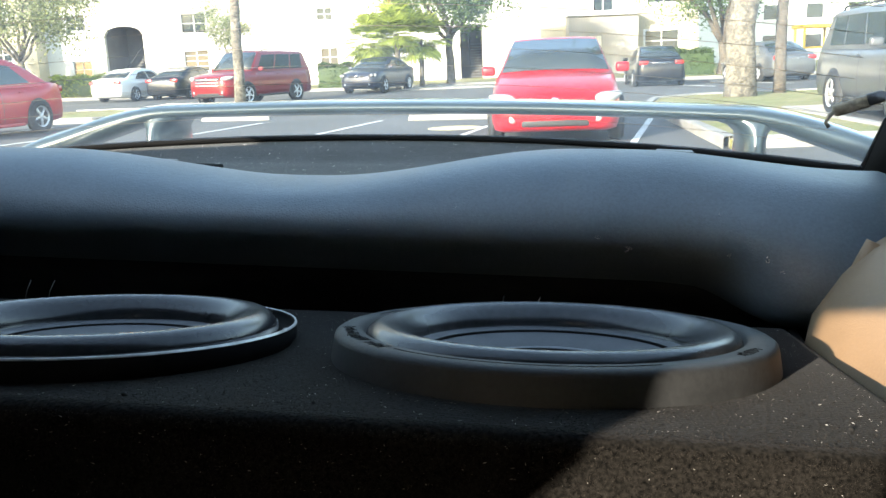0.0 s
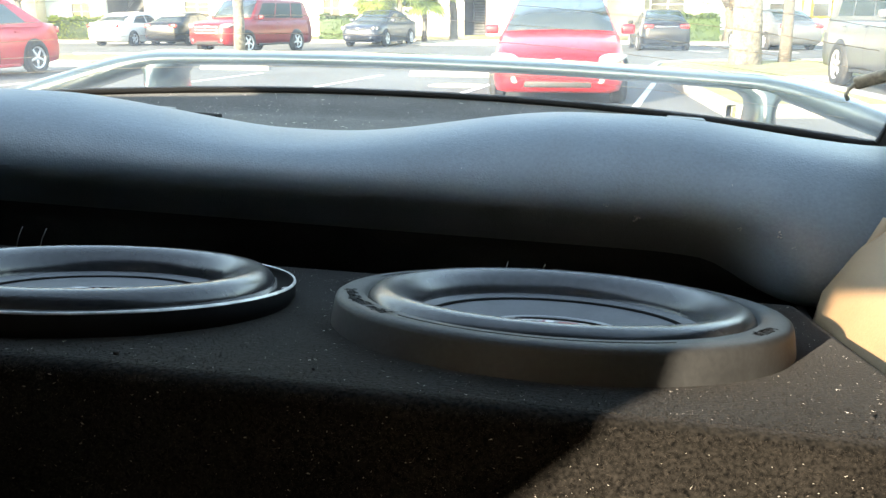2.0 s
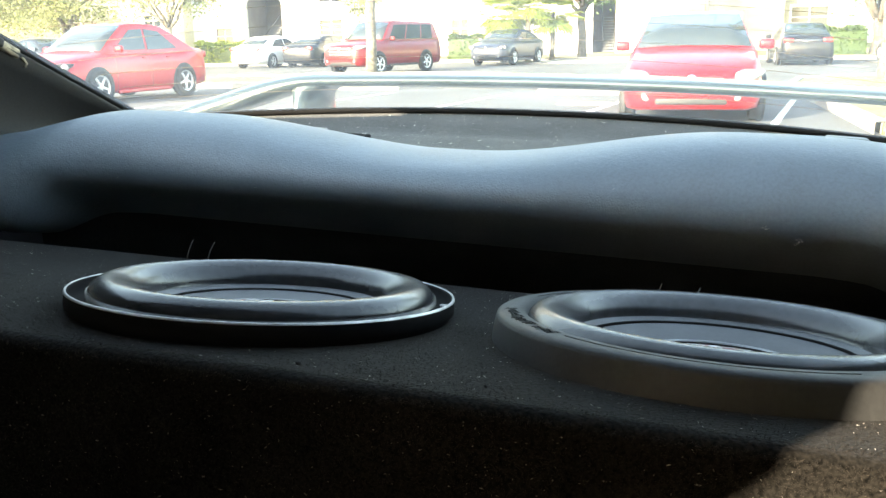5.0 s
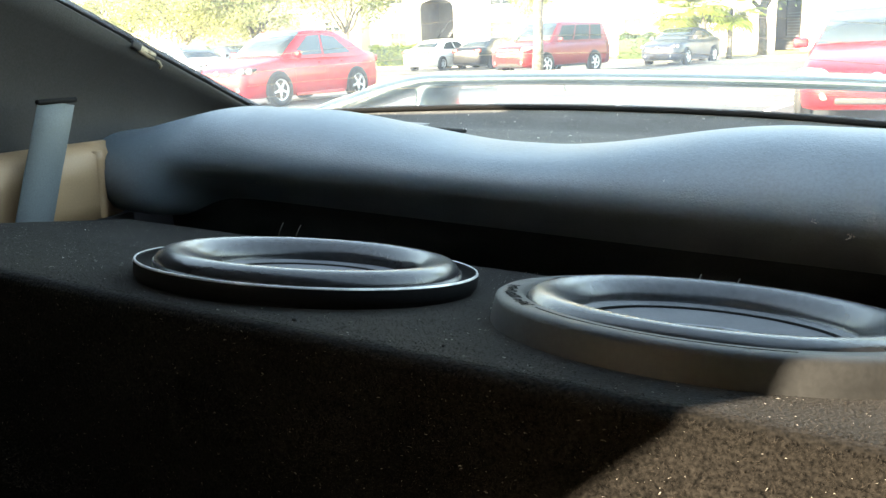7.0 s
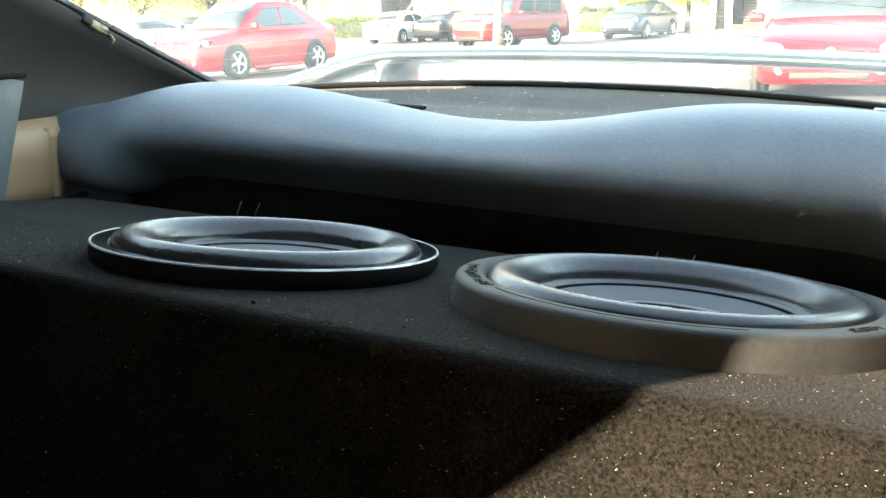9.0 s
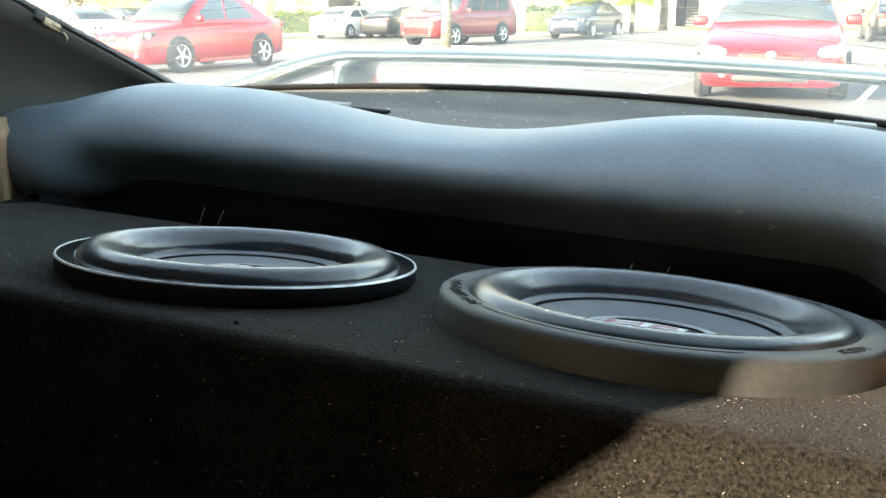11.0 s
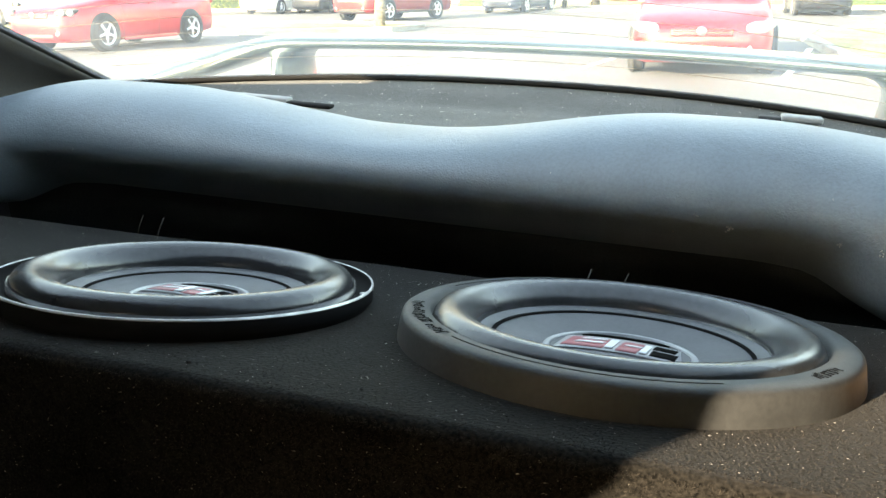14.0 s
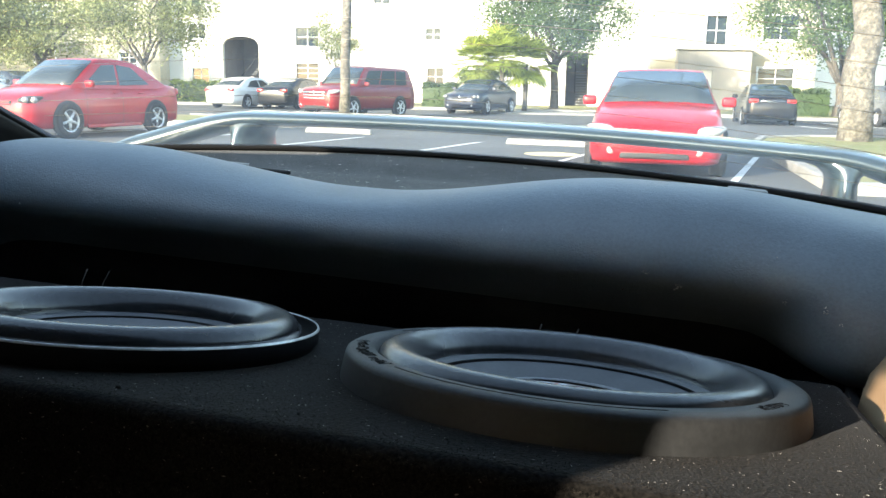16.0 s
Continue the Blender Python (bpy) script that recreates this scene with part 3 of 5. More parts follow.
part("cone_seam", lathe([(0.0885, T - 0.0100), (0.088, T - 0.0086), (0.0855, T - 0.0092), (0.085, T - 0.0110)], 128), INK, cone)
badge(sub, 0.053, T - 0.0165)

# ---- small things in the car ----
def on_back(u, h):
    """The seat back's surface point nearest to a place across and a height on its front."""
    best = min(back_rows, key=lambda r_: abs(r_[10][0] - u))
    return Vector(min(best[6:20], key=lambda p: abs(p[2] - h)))


for u, h, size in ((0.41, -0.037, 0.0042), (0.373, -0.030, 0.0026), (0.55, -0.031, 0.0034), (0.515, -0.034, 0.0022), (0.553, -0.045, 0.0018), (0.36, -0.055, 0.0020), (-0.38, -0.05, 0.0032), (-0.42, -0.02, 0.0012), (-0.55, 0.0, 0.0016), (0.22, 0.01, 0.001), (0.50, 0.012, 0.0012), (0.10, -0.03, 0.0008), (-0.2, -0.02, 0.0008), (-0.47, -0.04, 0.0012)):
    p = on_back(u, h)
    bm = bmesh.new()
    q_rng = random.Random(int(u * 1000))
    for _ in range(7):
        c = p + Vector((q_rng.gauss(0, size * 0.5), -0.0012, q_rng.gauss(0, size * 0.5)))
        k_ = [bm.verts.new(c + Vector((q_rng.uniform(-1, 1), q_rng.uniform(-0.4, 0.1), q_rng.uniform(-1, 1))) * size * 0.42) for _ in range(4)]
        for f in ((0, 1, 2), (0, 2, 3), (0, 3, 1), (1, 3, 2)):
            bm.faces.new([k_[i] for i in f])
    part("dried_spot", bm, LINT, seat, "pale dried spot", at=pose(0, -0.78, 0.3))


def strap(pts, wide, t=0.0015):
    rows = []
    for p in pts:
        x, y, z = p
        rows.append([(x, y - wide / 2, z + 0.006), (x + t, y, z), (x, y + wide / 2, z - 0.006)])
    return thick(grid(rows), 0.0016)


belt = empty("seat_belt", CAR @ pose(-0.60, 0.48, 0), "grey woven seat belt strap hanging by the tan panel", "seat belt")
part("strap", strap([(-0.618, 0.535, 0.07), (-0.614, 0.518, 0.03), (-0.608, 0.492, -0.03), (-0.600, 0.462, -0.10), (-0.588, 0.43, -0.24)], 0.056), BELT, belt, at=pose(0.60, -0.48, 0))
part("belt_slot", box(0.010, 0.064, 0.008, 0.003, 2, (-0.018, 0.056, 0.072)), SEAL, belt, "black plastic belt slot")
for side in (-1, 1):
    if side < 0:
        spot = Matrix.Translation(edge_at(0.725, side) + Vector((0.004, -0.004, -0.006))) @ pose(0, 0, 0, -24, 0, 8)
    else:
        spot = Matrix.Translation((0.662, 0.80, 0.108)) @ pose(0, 0, 0, 0, -18, 0) @ pose(0, 0, 0, 0, 0, 90)
    conn = empty("wire_connector", CAR @ spot, "small worn metal wire connector on the window edge", "connector", "window connectors")
    part("tab", box(0.009, 0.040, 0.014, 0.003, 2), WORN, conn)
    part("housing", box(0.013, 0.020, 0.013, 0.003, 2, (0, -0.026, 0.001)), BLACK_TRIM, conn)
    part("spring_clip", tube([(0, 0.018, 0), (-0.004 * side, 0.027, -0.004), (-0.007 * side, 0.032, -0.009), (-0.006 * side, 0.030, -0.015)], 0.0025, 6), WORN, conn)
    part("wire", tube([(0, -0.034, 0.001), (0.003 * side, -0.05, 0.003), (0.008 * side, -0.065, 0.004), (0.014 * side, -0.08, 0.006)], 0.0026, 6), INK, conn)


def shelf_slat(name, u, w, h, length, turn_deg, wide, mat, label, tall=0.006):
    ob = part(name, box(length, wide, tall, 0.002, 2), mat, at=CAR @ pose(u, w, h, 4, 0, turn_deg))
    return tagged(ob, label, "plastic strip", "strips on the rear shelf")


shelf_slat("plastic_strip", -0.415, 1.03, 0.001, 0.24, -5, 0.020, GREY_PLASTIC, "pale grey plastic strip lying on the shelf", 0.012)
shelf_slat("plastic_strip", -0.262, 1.015, -0.001, 0.10, -6, 0.016, SEAL, "thin glossy black plastic strip on the shelf")
shelf_slat("plastic_strip", 0.375, 1.03, 0.006, 0.105, 2, 0.020, GREY_PLASTIC, "pale moulded plastic strip standing on the shelf", 0.030)
clip = empty("plastic_bracket", CAR @ pose(0.487, 1.02, -0.006, 0, 2, 2), "small pale grey plastic bracket standing on the shelf", "bracket")
part("plate", box(0.052, 0.026, 0.008, 0.002, 2, (0, 0, 0.034)), GREY_PLASTIC, clip)
part("stem", box(0.046, 0.020, 0.034, 0.002, 2, (0, 0.002, 0.013)), GREY_PLASTIC, clip)
part("foot", box(0.030, 0.020, 0.040, 0.002, 2, (-0.040, 0, 0.014)), BLACK_TRIM, clip)

spots = []
while len(spots) < 620:
    k, f = rng.uniform(-0.95, 0.95), rng.random() ** 0.7
    e = glass_low(k)
    h = e.z - 0.020 - 0.006 * math.sin(math.pi * f) + 0.014 * smooth_step(0.60, 1.0, f) - 0.004 * math.exp(-((f - 0.62) / 0.06) ** 2)
    spots.append((Vector((e.x * 0.98, 0.88 + (e.y - 0.88) * f, h + 0.0005)), Vector((0, 0, 1))))
dust = new("shelf_lint", flecks(spots, 0.0019, 9))
dust.matrix_world = CAR
tagged(dust, "pale crumbs and lint on the rear shelf carpet", "lint", kind="stuff")

# ---- wing and boot lid seen through the rear window ----
body = empty("car_tail", CAR @ pose(0, 1.66, 0, 0, 0, 0), "grey-green metallic car tail with a raised boot wing", "car body")


def foil(pts, chord, thickness):
    """A wing blade along pts with a flat rounded section."""
    rows = []
    for i, p in enumerate(pts):
        a, b = Vector(pts[max(i - 1, 0)]), Vector(pts[min(i + 1, len(pts) - 1)])
        d = (b - a).normalized()
        up = Vector((0, 1, 0)).cross(d).normalized() * -1
        if up.z < 0:
            up = -up
        c = chord[i] if isinstance(chord, list) else chord
        t = thickness[i] if isinstance(thickness, list) else thickness
        rows.append([Vector(p) + Vector((0, 1, 0)) * (c / 2 * math.cos(q)) + up * (t / 2 * math.copysign(abs(math.sin(q)) ** 0.8, math.sin(q))) for q in [2 * math.pi * k / 20 for k in range(20)]])
    bm = grid(rows, close=True)
    bm.verts.ensure_lookup_table()
    m = len(bm.verts)
    bm.faces.new([bm.verts[k] for k in range(20)])
    bm.faces.new([bm.verts[m - 20 + k] for k in range(20)])
    return bm


blade, cc, tt = [], [], []
for i in range(65):
    u = -1.03 + 2.06 * i / 64
    a = abs(u)
    h = 0.058 - 0.012 * (a / 0.7) ** 2 - 0.088 * smooth_step(0.62, 1.05, a) ** 0.9
    blade.append((u + 0.03, -0.15 * (a / 1.0) ** 2, h))
    cc.append(0.15 - 0.02 * smooth_step(0.6, 1, a))
    tt.append(0.034 + 0.020 * smooth_step(0.58, 0.80, a) - 0.040 * smooth_step(0.90, 1.03, a))
wing = part("wing", foil(blade, cc, tt), WING_PAINT, body)
part("wing_crease", foil([(p[0], p[1] - 0.055, p[2] - 0.002) for p in blade[6:-6]], 0.014, 0.010), WING_PAINT, wing)
for s in (-1, 1):
    rows = []
    for z, wx, wy in ((-0.10, 0.040, 0.105), (-0.03, 0.031, 0.10), (-0.005, 0.029, 0.095), (0.012, 0.033, 0.09), (0.026, 0.050, 0.085), (0.036, 0.085, 0.08), (0.042, 0.12, 0.075)):
        rows.append([(0.03 + 0.655 * s + wx * math.cos(q), -0.05 + wy * math.sin(q), z) for q in [2 * math.pi * k / 24 for k in range(24)]])
    part("wing_post", grid(rows, close=True), WING_PAINT, wing)
rows = []
for i in range(33):
    k = -1 + i / 16
    e = glass_low(k)
    row = []
    for j in range(13):
        f = j / 12
        row.append((e.x * (1.03 + 0.35 * f) , e.y + 0.02 + (1.80 - 0.12 * k * k - e.y) * f, 0.018 - 0.075 * smooth_step(0, 0.5, f) - 0.010 * f - 0.02 * k * k - 0.03 * smooth_step(0.85, 1, f)))
    rows.append(row)
part("boot_lid", thick(grid(rows), 0.008), WING_PAINT, body, at=pose(0, -1.66, 0))
part("tail_panel", hexa([(-0.86, -0.35, -0.75), (0.86, -0.35, -0.75), (0.80, 0.10, -0.70), (-0.80, 0.10, -0.70), (-0.88, -0.35, -0.12), (0.88, -0.35, -0.12), (0.84, 0.08, -0.16), (-0.84, 0.08, -0.16)], 0.05, 4), WING_PAINT, body)
for side in (-1, 1):
    part("side_sill", hexa([(0.80 * side, -2.65, -0.74), (0.88 * side, -2.65, -0.74), (0.88 * side, -0.36, -0.74), (0.80 * side, -0.36, -0.74),
                            (0.805 * side, -2.65, -0.10), (0.88 * side, -2.65, -0.10), (0.88 * side, -0.36, -0.10), (0.805 * side, -0.36, -0.10)], 0.02, 3), WING_PAINT, body)
    for y in (-0.45, -2.55):
        prof = [(0.20, -0.11), (0.29, -0.11), (0.315, -0.08), (0.32, 0.0), (0.315, 0.08), (0.29, 0.11), (0.20, 0.11)]
        part("tyre", lathe(prof, 40), SEAL, body, at=Matrix.Translation((0.77 * side, y, -0.685 - 0.024 * side)) @ pose(0, 0, 0, 0, 90, 0))

# ---- outdoor materials ----
ASPHALT = material("worn_asphalt", (0.096, 0.096, 0.094), rough=0.9, grain=0.35, grain_scale=40, stain=0.3, stain_scale=0.4, bump=0.4, bump_scale=60)
GRASS = material("dry_lawn", (0.17, 0.18, 0.055), rough=0.95, second=(0.26, 0.22, 0.10), stain_scale=1.2, grain=0.4, grain_scale=30, bump=0.6, bump_scale=40)
CONCRETE = material("pale_concrete", (0.31, 0.30, 0.28), rough=0.9, stain=0.25, stain_scale=2, grain=0.15, grain_scale=40)
LINE_PAINT = material("white_line_paint", (0.75, 0.75, 0.72), rough=0.8, stain=0.35, stain_scale=5, grain=0.1, grain_scale=60)
STUCCO = material("white_stucco", (0.78, 0.76, 0.70), rough=0.92, stain=0.08, stain_scale=0.5, grain=0.06, grain_scale=20, bump=0.3, bump_scale=30)
BEIGE = material("beige_siding", (0.50, 0.45, 0.33), rough=0.9, stain=0.12, stain_scale=0.6, grain=0.06, grain_scale=20)
GREY_STUCCO = material("grey_stucco", (0.36, 0.34, 0.31), rough=0.9, stain=0.15, stain_scale=0.8, grain=0.06, grain_scale=20)
# dark wall colour carries the shade inside the stair recesses
SHADE_WALL = material("stairwell_shade", (0.22, 0.20, 0.18), rough=0.9, stain=0.2, stain_scale=1)
TRIM_WHITE = material("white_trim", (0.80, 0.79, 0.76), rough=0.6)
RED_WOOD = material("red_shutter", (0.35, 0.06, 0.07), rough=0.6, stain=0.2, stain_scale=5)
ROOFING = material("roof_shingle", (0.20, 0.18, 0.16), rough=0.9, grain=0.3, grain_scale=15, stain=0.2, stain_scale=2)
DARK_GLASS = material("dark_window_glass", (0.03, 0.04, 0.045), rough=0.06, spec=0.6)
YELLOW = material("yellow_paint", (0.70, 0.45, 0.04), rough=0.5, stain=0.1, stain_scale=3)
BARK = material("grey_bark", (0.20, 0.175, 0.14), rough=0.95, stain=0.55, stain_scale=5, grain=0.5, grain_scale=16, bump=1.0, bump_scale=12)
BARK_DARK = material("dark_bark", (0.13, 0.11, 0.09), rough=0.95, stain=0.4, stain_scale=6, grain=0.4, grain_scale=25, bump=1.0, bump_scale=18)


def foliage(name, color):
    """Leaves: uneven greens that let some light through."""
    m = material(name, color, rough=0.6, random_shade=0.45)
    nt = m.node_tree
    b = nt.nodes["Principled BSDF"]
    tr = nt.nodes.new("ShaderNodeBsdfTranslucent")
    nt.links.new(b.inputs["Base Color"].links[0].from_socket, tr.inputs[0])
    mix = nt.nodes.new("ShaderNodeMixShader")
    mix.inputs[0].default_value = 0.4
    nt.links.new(b.outputs[0], mix.inputs[1])
    nt.links.new(tr.outputs[0], mix.inputs[2])
    nt.links.new(mix.outputs[0], nt.nodes["Material Output"].inputs[0])
    return m


LEAF = foliage("oak_leaves", (0.10, 0.15, 0.045))
LEAF_PALE = foliage("pale_leaves", (0.28, 0.30, 0.13))
LEAF_PALM = foliage("palm_leaves", (0.28, 0.34, 0.06))
LEAF_HEDGE = foliage("hedge_leaves", (0.07, 0.11, 0.035))
TYRE = material("tyre_rubber", (0.022, 0.022, 0.022), rough=0.8, grain=0.1, grain_scale=60)
RIM = material("alloy_rim", (0.62, 0.62, 0.63), rough=0.3, metal=0.7)
CHROME = material("chrome", (0.75, 0.75, 0.76), rough=0.12, metal=1.0)
LAMP_CLEAR = material("clear_lamp", (0.32, 0.33, 0.33), rough=0.15, coat=0.8)
LAMP_RED = material("red_lamp", (0.42, 0.02, 0.02), rough=0.2, coat=0.8)
PLASTIC = material("dark_plastic", (0.025, 0.025, 0.026), rough=0.6)
PLATE = material("plate_white", (0.70, 0.70, 0.68), rough=0.5)


def paint(name, color, metal=0.1):
    return material(name, color, rough=0.35, metal=metal, coat=0.45, spec=0.35, stain=0.08, stain_scale=3, grain=0.02, grain_scale=300)


RED_A = paint("red_car_paint", (0.42, 0.010, 0.018))
RED_B = paint("crimson_car_paint", (0.46, 0.012, 0.022))
RED_C = paint("dark_red_car_paint", (0.20, 0.012, 0.016))
WHITE_P = paint("white_car_paint", (0.72, 0.72, 0.70))
BLACK_P = paint("black_car_paint", (0.012, 0.013, 0.016))
BLUE_P = paint("blue_black_car_paint", (0.030, 0.036, 0.055))
SILVER_P = paint("silver_car_paint", (0.11, 0.115, 0.12), 0.4)

# ---- ground ----
def disc_ground():
    bm = bmesh.new()
    rows = []
    for r in (0.5, 6, 12, 25, 50, 100, 200, 400, 900, 2500):
        rows.append([(r * math.cos(2 * math.pi * k / 48), 15 + r * math.sin(2 * math.pi * k / 48), 0) for k in range(48)])
    bm.free()
    return grid(rows, close=True)


tagged(part("ground", disc_ground(), ASPHALT, smooth=False), "worn grey asphalt parking lot", "ground", kind="structure")


def patch(name, corners, z, mat, label, category, bevel=0.03):
    """A low slab with its outline given as ground corners."""
    bm = bmesh.new()
    lo = [bm.verts.new((x, y, -0.05)) for x, y in corners]
    hi = [bm.verts.new((x, y, z)) for x, y in corners]
    bm.faces.new(hi)
    for i in range(len(corners)):
        j = (i + 1) % len(corners)
        bm.faces.new((lo[i], lo[j], hi[j], hi[i]))
    return tagged(part(name, bm, mat, smooth=False), label, category, kind="structure")


def kerb(pts, label="pale concrete kerb"):
    rows = []
    for i, p in enumerate(pts):
        a, b = Vector((*pts[max(i - 1, 0)], 0)), Vector((*pts[min(i + 1, len(pts) - 1)], 0))
        d = (b - a).normalized()
        s = Vector((d.y, -d.x, 0))
        c = Vector((*p, 0))
        rows.append([c - s * 0.09 + Vector((0, 0, -0.03)), c - s * 0.09 + Vector((0, 0, 0.13)), c - s * 0.07 + Vector((0, 0, 0.15)), c + s * 0.07 + Vector((0, 0, 0.15)), c + s * 0.09 + Vector((0, 0, 0.13)), c + s * 0.09 + Vector((0, 0, -0.03))])
    return tagged(part("kerb", grid(rows), CONCRETE, smooth=False), label, "kerb", kind="structure")


isle = [(3.35, 10.0), (4.25, 18.5), (4.9, 20.6), (6.2, 21.6), (9.8, 21.8), (10.6, 20.5), (9.6, 15.5), (6.0, 15.2), (5.6, 10.0)]
patch("lawn_island", isle, 0.11, GRASS, "dry grass island between parking bays", "lawn")
kerb(isle + [isle[0]])
strip = [(-30, 24.5), (-12, 21.7), (-8.5, 21.2), (-5.4, 22.2), (-4.9, 24.0), (-5.6, 25.6), (-8.5, 26.2), (-12, 26.6), (-30, 29.5)]
patch("lawn_strip", strip, 0.10, GRASS, "dry grass strip beside the driveway", "lawn")
kerb(strip[1:-1])
patch("lawn_front", [(-60, 43.5), (-3.5, 42.5), (3.5, 42.5), (3.6, 58), (-60, 58)], 0.08, GRASS, "lawn along the apartment house", "lawn")
kerb([(-60, 43.4), (-3.5, 42.4), (3.5, 42.4), (3.7, 47)])
patch("lawn_side", [(9.4, 37.5), (40, 40.0), (90, 60), (90, 100), (5.0, 100), (5.0, 44)], 0.08, GRASS, "lawn beside the far apartment houses", "lawn")
kerb([(5.0, 44), (9.4, 37.4), (40, 39.9)])
patch("pavement", [(-4.0, 38.4), (5.0, 38.4), (5.0, 42.3), (-4.0, 42.3)], 0.06, CONCRETE, "pale concrete walk before the stairs", "pavement")
way = Vector((0.27, 0.96, 0)).normalized()
for k in range(-5, 2):
    base = Vector((0.25 + 2.72 * k, 13.9 - 0.75 * k, 0.0))
    s = Vector((way.y, -way.x, 0)) * 0.05
    a, b = base - way * 2.6, base + way * 3.3
    bm = hexa([a - s + Vector((0, 0, -0.01)), a + s + Vector((0, 0, -0.01)), b + s + Vector((0, 0, -0.01)), b - s + Vector((0, 0, -0.01)),
               a - s + Vector((0, 0, 0.004)), a + s + Vector((0, 0, 0.004)), b + s + Vector((0, 0, 0.004)), b - s + Vector((0, 0, 0.004))])
    tagged(part("bay_line", bm, LINE_PAINT, smooth=False), "worn white painted bay line", "line marking", kind="structure")
for x, y in ((-5.2, 19.8), (-0.1, 17.3)):
    bm = hexa([(-0.9, -0.08, 0), (0.9, -0.08, 0), (0.9, 0.08, 0), (-0.9, 0.08, 0), (-0.87, -0.055, 0.12), (0.87, -0.055, 0.12), (0.87, 0.055, 0.12), (-0.87, 0.055, 0.12)], 0.015, 2)
    tagged(part("wheel_stop", bm, CONCRETE, at=pose(x, y, 0, 0, 0, -14)), "pale concrete wheel stop on the asphalt", "wheel stop", "wheel stops")
for k in range(5):
    x = 9.0 + 2.7 * k
    a, b = Vector((x, 29.5, 0)), Vector((x - 1.3, 35.0, 0))
    s = Vector((0.05, 0, 0))
    bm = hexa([a - s - Vector((0, 0, 0.01)), a + s - Vector((0, 0, 0.01)), b + s - Vector((0, 0, 0.01)), b - s - Vector((0, 0, 0.01)), a - s + Vector((0, 0, 0.004)), a + s + Vector((0, 0, 0.004)), b + s + Vector((0, 0, 0.004)), b - s + Vector((0, 0, 0.004))])
    tagged(part("bay_line", bm, LINE_PAINT, smooth=False), "worn white painted bay line", "line marking", kind="structure")

# ---- vehicles: x forwards, y to the left, z up ----
def wheel(parent, x, y, r, width, side):
    m = Matrix.Translation((x, y, r)) @ pose(0, 0, 0, -90 * side, 0, 0)
    t = part("tyre", lathe([(r * 0.64, -width / 2), (r * 0.90, -width / 2), (r * 0.98, -width * 0.36), (r, 0), (r * 0.98, width * 0.36), (r * 0.92, width / 2), (r * 0.66, width * 0.5), (r * 0.64, width * 0.42)], 36), TYRE, parent, at=m)
    bm = lathe([(r * 0.67, width * 0.46), (r * 0.64, width * 0.47), (r * 0.58, width * 0.36), (r * 0.57, -width * 0.3)], 36)
    part("rim", bm, RIM, t, "alloy rim")
    part("hub_back", lathe([(0.001, width * 0.05), (r * 0.57, width * 0.05)], 24), PLASTIC, t)
    for k in range(5):
        a = 2 * math.pi * k / 5 + 0.3
        c, s = math.cos(a), math.sin(a)
        def q(u, v, z):
            return (u * c - v * s, u * s + v * c, z)
        z0, z1 = width * 0.22, width * 0.42
        part("spoke", hexa([q(0, -r * 0.10, z0), q(r * 0.6, -r * 0.075, z0), q(r * 0.6, r * 0.075, z0), q(0, r * 0.10, z0), q(0, -r * 0.08, z1), q(r * 0.6, -r * 0.05, z1 * 0.95), q(r * 0.6, r * 0.05, z1 * 0.95), q(0, r * 0.08, z1)]), RIM, t)
    part("hub_cap", lathe([(0.001, width * 0.47), (r * 0.13, width * 0.46), (r * 0.17, width * 0.40)], 16), RIM, t)


